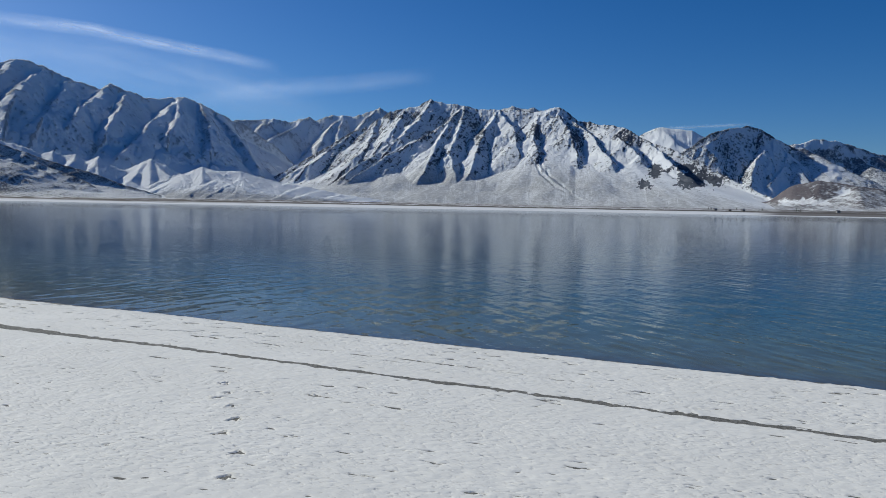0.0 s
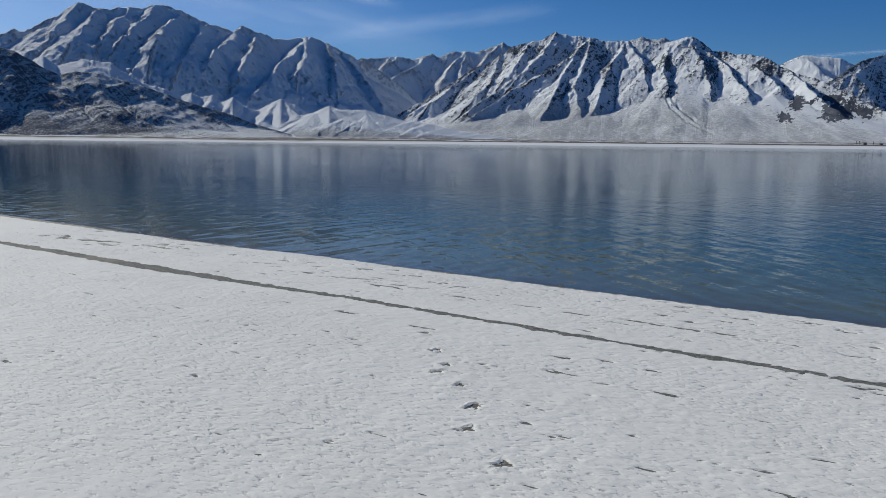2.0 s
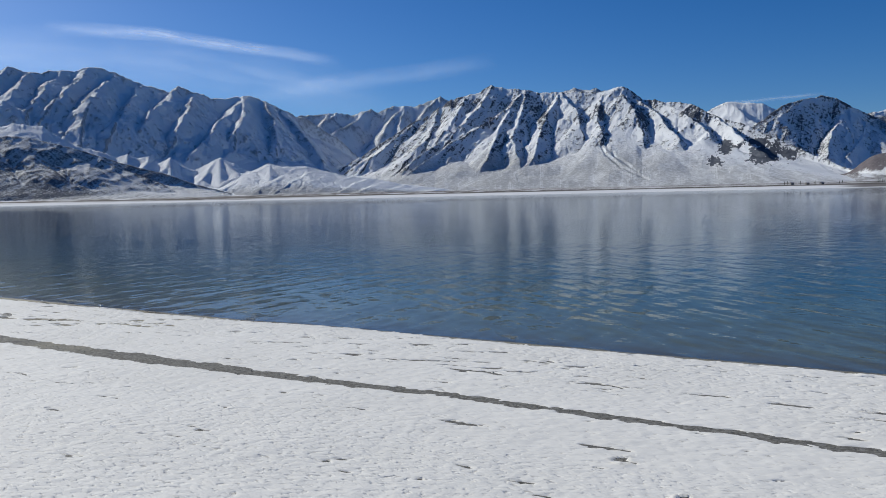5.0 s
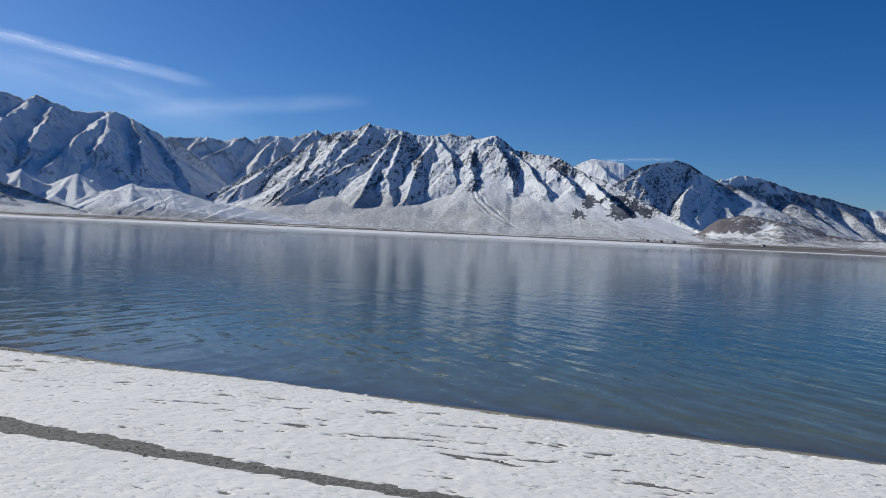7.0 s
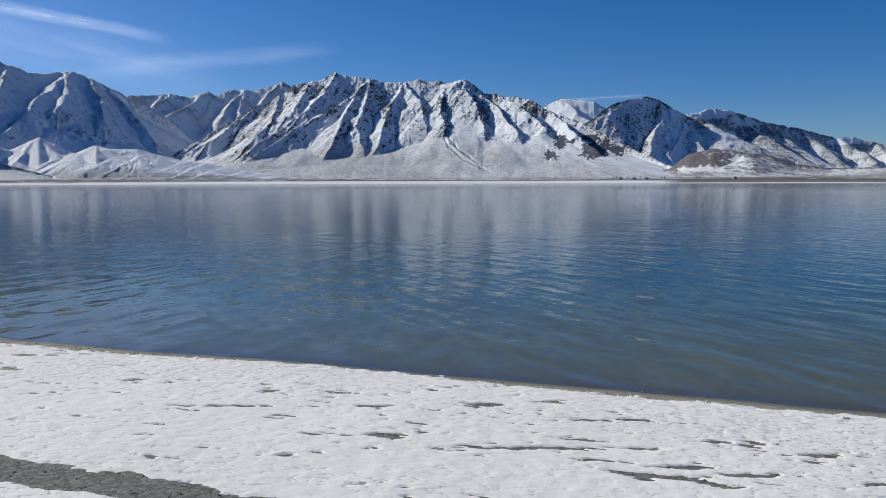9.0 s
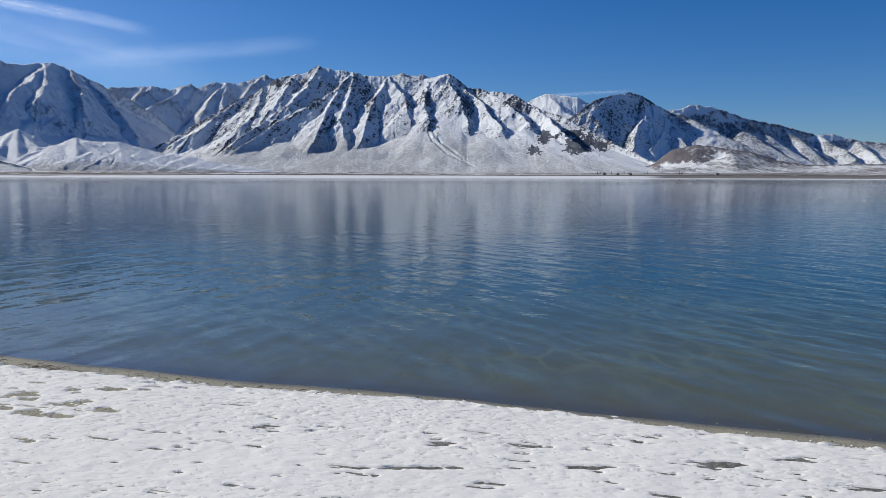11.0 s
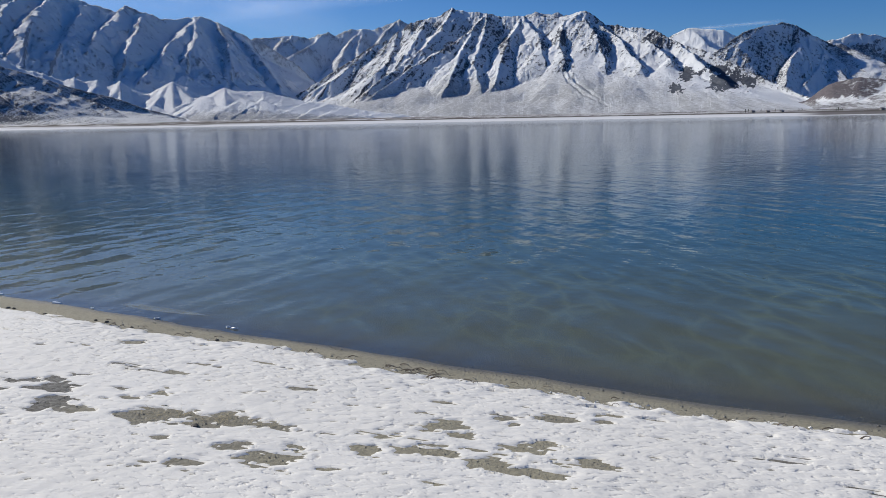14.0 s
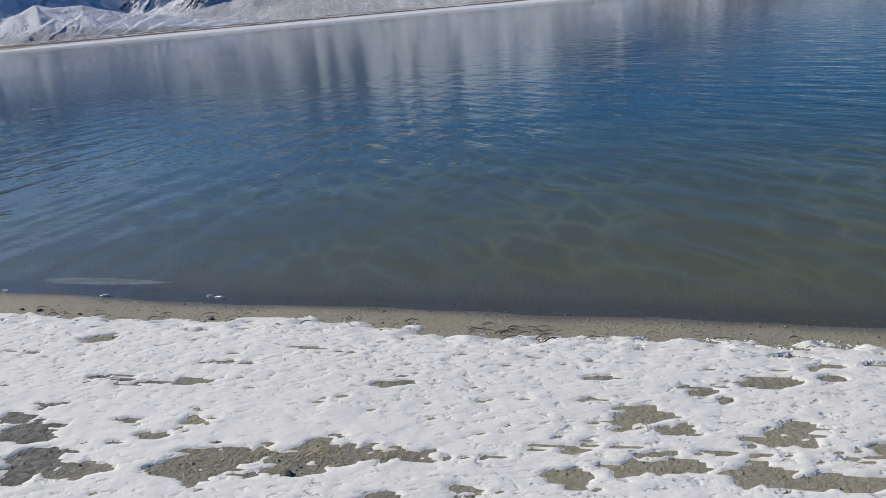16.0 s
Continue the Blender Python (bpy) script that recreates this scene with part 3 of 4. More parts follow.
def massif(name, label, crest, foot, spurs=(), gullies=(), ribs=0, columns=400, rows=150, seed=1, mat=PEAK, valley=((0, 0.3, 0.6, 0.85, 1), (0.02, 0.135, 0.33, 0.58, 0.8)),
           slope_down=((0, 0.3, 0.45, 0.65, 1), (0.0, 0.12, 0.28, 0.53, 1)), side=(0.85, 0.95), face=0.9, rock=0.3, thin_to=0.3, back=0.55, jag=0.12, grain=0.026, low=0.5, rounds=12, cut=0.009, creep=0.025,
           pieces=(), wob=11, fan=(90, 92), lean=(-1.0, 0.4), speck=0.30, furrow=0.0):
    """A mountain: crest as (azimuth, elevation, range), its foot at foot times the crest's range; spurs and gullies as lines of (azimuth, elevation)."""
    rnd = random.Random(seed)
    caz, cel, crg = (np.array(v, float) for v in zip(*crest))
    az = np.linspace(caz[0], caz[-1], columns)
    el = np.interp(az, caz, cel)
    rc = np.interp(az, caz, crg)
    zc = np.maximum(rc * np.tan(np.radians(el)), 3)
    t = np.linspace(0, 1.2, rows)[:, None]
    t = np.where(t < 1, t, 1 + (t - 1) * 1.6)
    A = np.broadcast_to(az, (rows, columns))
    R = rc * (foot + (1 - foot) * t)
    X, Y = polar(A, R)
    scale = float(np.median(rc)) / 3000
    wide = np.convolve(np.pad(zc, 40, mode="edge"), np.ones(81) / 81, "valid")
    drop = back * np.clip(R - rc, 0, 1e5)
    warp = 0.05 * fbm(A * 0.25, t * 3 + 0 * A, seed + 5, 3)
    H = np.minimum(wide, zc) * np.interp(np.clip(t + warp * smooth(1.0, 0.7, t), 0, 1), *valley) - drop
    H = H * (1 + 0.3 * smooth(fan[0], fan[1], A) * smooth(0.95, 0.55, t) * smooth(0.1, 0.3, t))       # high fans of debris
    H = np.maximum(H, zc - face * np.abs(R - rc) * np.where(R > rc, 0.6, 1.0))

    def node(naz, nel):
        c, z = np.interp(naz, az, rc), np.interp(naz, az, zc)
        tries = np.linspace(0, 1, 300)
        r = c * (foot + (1 - foot) * tries)
        want = r * math.tan(radians(nel))
        k = int(np.argmax(z * np.interp(tries, *slope_down) >= want)) if z >= want[-1] else len(r) - 1
        nx, ny = polar(naz, r[k])
        return float(nx), float(ny), float(want[k])

    lines = [[node(*n) for n in spur] for spur in spurs]
    for k in range(ribs):                      # lesser ribs that run down from the crest
        b = caz[0] + (caz[-1] - caz[0]) * (k + rnd.uniform(0.2, 0.8)) / ribs
        top, way, line = np.interp(b, az, el), rnd.uniform(*lean), []
        for step, share in enumerate((0.97, 0.78, 0.58, rnd.uniform(0.32, 0.45))):
            line.append(node(b + way * step * 0.55 + rnd.uniform(-0.12, 0.12), max(top * share, 0.2)))
        lines.append(line)
    wob *= scale
    XW = X + wob * fbm(X / 110 / scale, Y / 110 / scale, seed + 7, 4, 0.6)
    YW = Y + wob * fbm(X / 110 / scale + 9, Y / 110 / scale, seed + 8, 4, 0.6)
    S = H.copy()
    for line in lines:
        for p, q in zip(line[:-1], line[1:]):
            S = segment_ridge(S, XW, YW, p, q, side)
    S = np.where(t > 1, np.minimum(S, zc - drop), S)
    up = np.clip(S / np.maximum(zc, 1), 0, 1)
    fans = np.maximum(smooth(fan[0], fan[1], A) * smooth(0.66, 0.5, up), smooth(0.34, 0.24, up))
    S = S + grain * zc * fbm(X / 130 / scale, Y / 130 / scale, seed + 12, 5, 0.55) * smooth(0.02, 0.3, up) * smooth(1.1, 0.9, up) * (1 - 0.75 * fans)
    run = (np.radians(A) * R - 0.7 * S) / scale        # gullies down the faces
    S = S + furrow * scale * (ridged(run / 62 + 0.7 * fbm(X / 190 / scale, Y / 190 / scale, seed + 40, 3), R / 420 / scale, seed + 41, 4, 0.6) - 0.55) * smooth(0.12, 0.4, up) * smooth(1.02, 0.9, up) * (1 - fans)
    dx, dy = float(np.median(R)) * radians((caz[-1] - caz[0]) / columns), float(np.median(np.diff(R, axis=0)))
    S, area = eroded(S, dx, dy, rounds, cut, smooth(0.03, 0.25, up) * (1 - 0.93 * fans), creep)
    # bring the skyline back to its height
    seen = np.degrees(np.arctan2(S, R)).max(0)
    want = el + jag * fbm(az * 1.3, 0 * az, seed + 2, 5, 0.65)
    gain = np.clip(np.tan(np.radians(np.maximum(el, 0.2))) / np.tan(np.radians(np.maximum(seen, 0.2))), 0.75, 1.4)
    calm = np.convolve(np.pad(gain, 6, mode="edge"), np.ones(13) / 13, "valid")
    ragged = np.tan(np.radians(np.maximum(want, 0.2))) / np.tan(np.radians(np.maximum(el, 0.2)))
    S = np.where(S > 0, S * calm * (1 + (ragged - 1) * smooth(0.86, 0.99, up)), S)
    E = np.degrees(np.arctan2(S, R))
    worn = np.zeros_like(S)
    for line in gullies:
        d = line_distance(A + 0.14 * fbm(A * 1.7, E * 2.5, seed + 31, 3), E + 0.08 * fbm(A * 1.7, E * 2.5, seed + 32, 3), line)
        S = S - 2.6 * scale * np.exp(-(d / 0.08) ** 2) + 0.8 * scale * np.exp(-((d - 0.17) / 0.07) ** 2)
        worn = worn + np.exp(-(d / 0.07) ** 2)
    S = S + 0.010 * zc * fbm(X / 28 / scale, Y / 28 / scale, seed + 14, 4, 0.6) * smooth(0.1, 0.3, up) * smooth(1.0, 0.93, up) * (1 - 0.9 * fans)
    gr, gc = np.gradient(S)
    slope = np.hypot(gr / np.gradient(R, axis=0), gc / dx)
    pad = np.pad(S, 2, mode="edge")
    convex = S - 0.25 * (pad[:-4, 2:-2] + pad[4:, 2:-2] + pad[2:-2, :-4] + pad[2:-2, 4:])
    flow = np.log10(np.maximum(area / (dx * dy), 1))
    big = fbm(X / 260 / scale, Y / 260 / scale, seed + 20, 4)
    # rock shows in streaks that run down the fall line
    streak = ridged(run / 26 + 0.5 * fbm(X / 90 / scale, Y / 90 / scale, seed + 25, 3), R / 160 / scale, seed + 24, 3) - 0.6
    bare = rock + 0.34 * (np.minimum(slope, 1.6) - 0.8) + 0.22 * big + speck * streak + 0.085 * np.clip(convex / scale, -4, 5) - low * smooth(0.34, 0.12, up) + 0.12 * np.clip(worn, 0, 1)
    thin = thin_to * smooth(0.62, 0.15, up) + 0.35 * big * (1 - 0.5 * fans) - 0.16 * np.clip(flow - 0.6, 0, 2) + 0.2 * streak
    for paz, pel, ra, re, amount in pieces:    # stands of scrub or bare ground with a place of their own
        m = np.hypot((A - paz) / ra, (E - pel) / re) + 0.7 * fbm(A * 1.3, E * 2.2, seed + 30, 4, 0.6) + 0.6 * fbm(A * 5.0, E * 6.0, seed + 33, 3, 0.65)
        bare = bare + amount * smooth(1.1, 0.6, m)
    base = plain_height(A, R)
    Z = np.where(t > 0.03, np.maximum(S, base - 2), base - 3)
    ob = new(name, grid_mesh(name, X, Y, Z, [("bare", bare), ("thin", thin)]))
    ob.data.materials.append(mat)
    LAND.append((az, R, Z))
    return tagged(ob, label, "mountain", "mountains beyond the lake")


massif("mountain", "high shaded snow and rock mountain range",
       ((-62, 4.0, 2000), (-50, 6.2, 2150), (-40, 5.4, 2300), (-37.6, 6.32, 2450), (-36.7, 6.77, 2490), (-36.4, 6.59, 2500), (-34.9, 7.42, 2560), (-33.8, 8.1, 2590), (-33, 8.68, 2610), (-31.8, 8.34, 2640), (-30.4, 8.54, 2680),
        (-29, 8.56, 2720), (-28.3, 8.91, 2750), (-27.6, 8.85, 2770), (-26.3, 8.35, 2810), (-25, 7.84, 2850), (-23.4, 7.4, 2910), (-22.8, 7.78, 2930), (-21.9, 7.48, 2960), (-20.5, 6.97, 3010), (-18.2, 7.2, 3120),
        (-17.2, 6.92, 3170), (-16.1, 6.35, 3230), (-14.5, 5.7, 3320), (-13.6, 5.2, 3370), (-11.8, 4.0, 3480), (-10, 2.21, 3600), (-7, 1.0, 3700)),
       0.715, spurs=(((-33.0, 8.64), (-34.1, 7.28), (-35.3, 5.95), (-35.8, 5.46)), ((-31.8, 8.34), (-32.7, 7.22), (-33.4, 6.3)), ((-29.9, 8.51), (-30.9, 7.49), (-31.6, 6.6)),
                    ((-28.3, 8.88), (-29.3, 7.68), (-30.3, 6.8)), ((-26.8, 8.38), (-27.8, 7.52), (-28.3, 6.6)), ((-25.0, 7.84), (-26.2, 6.4), (-26.7, 5.6)),
                    ((-22.9, 7.6), (-24.6, 6.04), (-25.2, 5.2)), ((-21.8, 7.3), (-22.2, 5.9), (-22.9, 5.0)), ((-18.2, 7.15), (-19.7, 5.8), (-20.6, 5.0), (-22.1, 3.24)), ((-18.6, 7.1), (-18.4, 6.0), (-18.9, 5.0)),
                    ((-17.2, 6.92), (-16.4, 5.27), (-16.3, 3.99)), ((-16.1, 6.35), (-14.6, 4.68), (-13.7, 3.55), (-13.2, 2.61))),
       columns=720, rows=170, seed=11, mat=HAZED, rock=0.10, low=-0.05, speck=0.5, thin_to=0.2, face=1.05, side=(0.55, 0.85), wob=12, grain=0.035, slope_down=((0, 0.5, 1), (0.05, 0.60, 1)), valley=((0, 0.3, 0.6, 0.8, 1), (0.02, 0.34, 0.60, 0.75, 0.87)),
       pieces=((-25.7, 7.2, 0.9, 0.6, -0.8), (-23.7, 6.7, 0.9, 0.5, -0.8), (-19.3, 6.4, 1.0, 0.8, -0.5), (-18.0, 5.6, 0.8, 0.7, -0.6), (-30.3, 8.0, 0.6, 0.5, -0.6), (-27.3, 8.0, 0.8, 0.5, -0.6), (-33.2, 6.6, 0.8, 0.5, -0.5)))
massif("mountain", "steep sunlit snow mountain with rocky spurs and pale fans",
       ((-13.5, 1.2, 2800), (-11.5, 2.3, 2850), (-9.1, 3.74, 2900), (-6.8, 5.2, 2950), (-5.2, 5.9, 3000), (-3.9, 6.83, 3000), (-2.1, 7.22, 3000), (-1.0, 7.71, 3000), (-0.2, 7.54, 2995), (1.5, 7.35, 2980), (2.4, 7.09, 2970), (3.9, 7.1, 2960), (5.0, 7.1, 2950),
        (6.4, 6.95, 2930), (7.2, 7.1, 2910), (8.1, 7.33, 2900), (8.8, 7.0, 2890), (9.5, 6.37, 2880), (10.7, 6.18, 2850), (12.8, 5.89, 2810), (14.3, 4.97, 2750), (16.1, 4.4, 2680), (17.5, 3.67, 2620), (19.6, 2.57, 2540), (21.0, 1.9, 2470), (22.4, 1.21, 2400), (24, 0.6, 2300), (26, 0.15, 2250)),
       0.68, spurs=(((1.5, 7.3), (0.4, 6.28), (-1.8, 5.01), (-4.0, 3.75), (-5.5, 2.7), (-6.8, 1.9)), ((-0.9, 7.6), (-1.9, 6.3), (-3.2, 5.0), (-4.6, 4.0), (-7.2, 2.2)), ((-4.8, 6.4), (-5.1, 5.7), (-5.5, 4.25), (-6.6, 3.35)),
                    ((-6.7, 5.1), (-8.2, 4.03), (-9.5, 2.96), (-10.8, 2.3)), ((3.9, 7.1), (2.9, 5.58), (2.3, 3.9), (1.8, 2.5)), ((1.5, 7.3), (1.2, 6.1), (0.85, 5.03), (0.4, 3.94), (0.9, 2.6)),
                    ((0.3, 6.1), (-0.5, 4.66), (-1.0, 3.4), (-1.6, 2.2)), ((-2.9, 6.9), (-3.3, 5.9), (-4.2, 4.9)), ((3.9, 7.1), (4.9, 5.9), (5.2, 4.9)), ((8.1, 7.3), (6.8, 6.65), (6.4, 5.4), (6.7, 4.4)),
                    ((8.1, 7.3), (9.2, 6.4), (10.3, 5.56), (11.2, 4.47), (12.0, 3.5)), ((8.2, 6.7), (8.8, 5.9), (9.3, 4.6), (9.6, 3.8)), ((10.7, 6.18), (11.9, 5.45), (13.0, 4.81), (13.9, 4.0)),
                    ((12.8, 5.89), (14.3, 4.97), (15.4, 4.06), (16.1, 3.3), (17.6, 2.4))),
       gullies=(((6.3, 3.95), (7.0, 2.67), (8.1, 1.75), (9.9, 0.83)), ((6.8, 3.59), (7.7, 2.49), (9.2, 1.38))),
       columns=860, rows=240, seed=23, rock=0.23, thin_to=0.9, rounds=12, fan=(3.0, 6.0), wob=9, side=(0.66, 0.82), speck=0.5, furrow=6.0,
       pieces=((17.0, 2.3, 0.7, 0.6, 0.9), (17.9, 2.25, 0.6, 0.7, 0.9), (18.9, 2.3, 0.5, 0.5, 0.85), (16.9, 3.1, 0.9, 0.3, 0.7), (15.0, 2.95, 0.6, 0.5, 0.75), (14.3, 1.9, 0.5, 0.4, 0.9), (9.3, 5.2, 1.1, 1.0, 0.30), (6.6, 5.8, 0.4, 0.8, 0.3),
               (12.6, 5.2, 0.9, 0.5, 0.25), (2.6, 5.0, 0.4, 1.3, 0.3), (-0.2, 3.6, 0.8, 0.8, 0.2), (-3.6, 6.6, 1.6, 0.4, 0.3)))
massif("mountain", "distant jagged ridge with a little snow",
       ((-17, 5.2, 3900), (-14.5, 5.85, 4000), (-13.1, 5.91, 4050), (-12.0, 6.02, 4080), (-11, 5.81, 4120), (-9.7, 6.24, 4150), (-9.2, 6.0, 4170), (-8.6, 6.31, 4200), (-7.3, 6.44, 4250), (-6.6, 6.37, 4250), (-5.4, 6.76, 4290), (-4.7, 7.05, 4300), (-4.0, 6.66, 4300),
        (-2, 6.4, 4300), (0, 6.2, 4300), (3.5, 6.9, 4300), (4.8, 7.32, 4300), (5.7, 7.16, 4300), (6.4, 7.23, 4300), (7.0, 6.9, 4300), (10, 5.5, 4300)),
       0.66, spurs=(((-9.7, 6.24), (-10.7, 5.47), (-11.6, 4.95), (-12.8, 4.25)), ((-7.3, 6.4), (-8.1, 5.56), (-8.9, 4.49)), ((-12.0, 6.0), (-13.0, 5.3), (-13.6, 4.6)), ((-4.8, 7.0), (-5.6, 6.1), (-6.2, 5.4))),
       ribs=4, columns=420, rows=100, seed=37, mat=HAZED, rounds=7, rock=0.25, jag=0.14, furrow=4.0, pieces=((-7.0, 6.3, 1.0, 0.2, -0.6), (-10.3, 5.7, 0.8, 0.25, -0.5), (-12.2, 5.9, 0.6, 0.15, -0.5)))
massif("mountain", "white distant snow peak", ((12, 4.0, 4350), (14.1, 5.51, 4350), (15.1, 5.89, 4350), (16.1, 5.75, 4350), (17.3, 5.63, 4350), (18.1, 5.17, 4350), (20, 4.2, 4350)),
       0.78, spurs=(((15.1, 5.89), (16.1, 4.95), (17.0, 4.31)), ((17.3, 5.6), (18.0, 5.0))), columns=180, rows=90, seed=41, rounds=6, rock=-0.08, furrow=3.0, jag=0.05)
massif("mountain", "rocky snow peak with a dark shaded bowl",
       ((15.4, 3.4, 3200), (16.9, 4.31, 3250), (18.5, 5.43, 3330), (19.7, 5.75, 3390), (20.8, 5.9, 3450), (21.6, 5.7, 3480), (22.8, 4.97, 3510), (24.4, 4.06, 3570), (25.7, 3.6, 3610), (28.5, 2.4, 3680), (31, 1.3, 3700)),
       0.79, spurs=(((19.5, 5.66), (18.2, 4.75), (16.9, 4.0), (16.0, 3.0)), ((21.6, 5.7), (22.0, 4.65), (21.5, 3.43), (21.2, 2.37)), ((22.8, 4.97), (23.5, 4.09), (23.0, 2.87), (22.4, 2.0)), ((24.4, 4.06), (25.2, 3.1), (25.4, 2.2)), ((22.6, 4.9), (22.5, 4.2), (22.1, 3.2))),
       columns=420, rows=150, seed=53, rock=0.24, speck=0.25, face=1.15, side=(0.75, 0.92), furrow=4.0, valley=((0, 0.3, 0.6, 0.85, 1), (0.02, 0.07, 0.20, 0.42, 0.66)), pieces=((20.6, 5.6, 0.7, 0.25, -0.4), (22.6, 4.6, 0.8, 0.4, -0.25)))
massif("mountain", "long snowy ridge falling away in forested shade",
       ((21, 3.8, 3500), (23.9, 4.68, 3600), (25.0, 4.91, 3680), (25.8, 4.91, 3710), (27.0, 4.59, 3780), (28.3, 4.04, 3850), (29.4, 3.75, 3910), (30.7, 3.47, 3990), (31.7, 3.19, 4030), (32.9, 2.79, 4100), (33.8, 2.83, 4150), (35.5, 2.34, 4200), (40, 2.0, 4300), (50, 2.4, 4300), (62, 2.0, 4300)),
       0.78, spurs=(((23.9, 4.6), (25.0, 4.05), (26.4, 3.16), (27.2, 2.11)), ((27.0, 4.5), (28.0, 3.46), (29.0, 2.42), (29.5, 1.7)), ((28.3, 4.04), (29.7, 2.91), (31.3, 1.87), (31.8, 1.2)), ((30.7, 3.47), (32.0, 2.4), (33.0, 1.5)), ((32.9, 2.79), (34.4, 1.9), (35.2, 1.2))),
       ribs=5, lean=(0.8, 1.6), columns=520, rows=120, seed=67, rock=0.46, low=0.0, mat=FOREST, face=0.8, side=(0.5, 0.62), pieces=((25.2, 4.65, 1.6, 0.35, -0.8), (27.3, 4.0, 0.9, 0.3, -0.4), (33.8, 2.6, 1.2, 0.2, -0.5), (26.2, 3.0, 0.6, 0.6, -0.3)))
massif("hill", "dark scrubby hillside streaked with snow",
       ((-62, 4.5, 1900), (-45, 5.6, 1850), (-38, 5.7, 1800), (-36.8, 5.45, 1800), (-35.1, 4.48, 1800), (-34.3, 4.1, 1790), (-33.3, 4.39, 1790), (-32, 4.29, 1785), (-29.5, 3.66, 1775), (-27.9, 3.11, 1770), (-25.9, 2.45, 1760), (-23.6, 1.85, 1750), (-22.2, 1.27, 1740), (-19.5, 0.5, 1720)),
       0.83, spurs=(((-36.8, 5.4), (-35.4, 4.0), (-34.4, 2.6), (-33.6, 1.2)), ((-33.2, 4.3), (-32.0, 3.2), (-30.0, 2.2), (-28.6, 1.2)), ((-31.4, 4.1), (-29.4, 3.0), (-27.0, 2.0)), ((-28.5, 3.2), (-26.4, 2.2), (-24.2, 1.3))),
       columns=400, rows=100, seed=71, mat=SCRUBBY, rock=0.50, low=-0.1, jag=0.05, thin_to=0.4, grain=0.05, face=0.6, side=(0.45, 0.6), furrow=4.0)
massif("hill", "low smooth snow-covered foothills",
       ((-38, 3.4, 2050), (-36.3, 4.6, 2050), (-35.2, 5.25, 2060), (-34.4, 4.7, 2070), (-32.8, 5.15, 2080), (-31.2, 5.0, 2090), (-30.7, 4.6, 2090), (-29.2, 3.74, 2100), (-27.9, 3.46, 2110), (-26.9, 3.0, 2120), (-26.2, 3.25, 2120), (-25.7, 2.89, 2125), (-24.9, 3.13, 2130),
        (-24.2, 2.58, 2130), (-23.5, 3.1, 2130), (-22.8, 2.37, 2140), (-21.8, 2.16, 2140), (-20.3, 2.98, 2140), (-19.3, 2.62, 2140), (-18.6, 2.06, 2140), (-16.4, 1.8, 2140), (-15, 1.9, 2140), (-13, 1.2, 2140), (-11, 0.2, 2140)),
       0.80, spurs=(((-26.2, 3.2), (-26.6, 2.3), (-26.3, 1.5)), ((-24.9, 3.1), (-25.2, 2.3)), ((-23.5, 3.05), (-23.9, 2.2)), ((-20.3, 2.95), (-21.0, 2.2), (-21.4, 1.5)), ((-20.1, 2.9), (-19.2, 1.9))),
       columns=360, rows=90, seed=83, rock=-0.2, jag=0.12, thin_to=0.15, face=0.45, side=(0.5, 0.6), rounds=8, creep=0.12, grain=0.02)
massif("hill", "low furrowed foothill with thin snow",
       ((-22.5, 0.2, 2050), (-20.5, 1.1, 2050), (-19.2, 1.8, 2050), (-18.1, 2.04, 2050), (-16.9, 2.55, 2050), (-16, 2.3, 2050), (-14.3, 2.32, 2050), (-12.8, 1.9, 2045), (-11.6, 1.6, 2040), (-9.7, 1.38, 2030), (-7.5, 0.92, 2010), (-5.3, 0.65, 1990), (-3, 0.3, 1970)),
       0.84, ribs=15, lean=(-1.6, -1.0), columns=300, rows=100, seed=89, rock=0.10, jag=0.04, thin_to=1.0, side=(0.27, 0.34), face=0.4, cut=0.012, creep=0.05, grain=0.02)
massif("hill", "bare brown grassy hills dusted with snow",
       ((18.5, 0.2, 2250), (20.5, 0.45, 2250), (22.4, 0.9, 2250), (23.8, 1.95, 2250), (25.4, 2.3, 2250), (27.4, 2.0, 2250), (29.0, 1.74, 2250), (30.5, 1.2, 2250), (32.5, 0.9, 2250), (37, 0.95, 2250), (45, 1.1, 2250), (56, 1.3, 2250)),
       0.76, ribs=5, columns=320, rows=90, seed=97, mat=BROWN, rock=0.72, low=0.1, jag=0.05, side=(0.3, 0.35), face=0.4, thin_to=0.6, rounds=8, creep=0.2, pieces=((27.0, 1.6, 0.5, 0.25, -0.5), (24.5, 0.9, 1.5, 0.25, -0.5)))


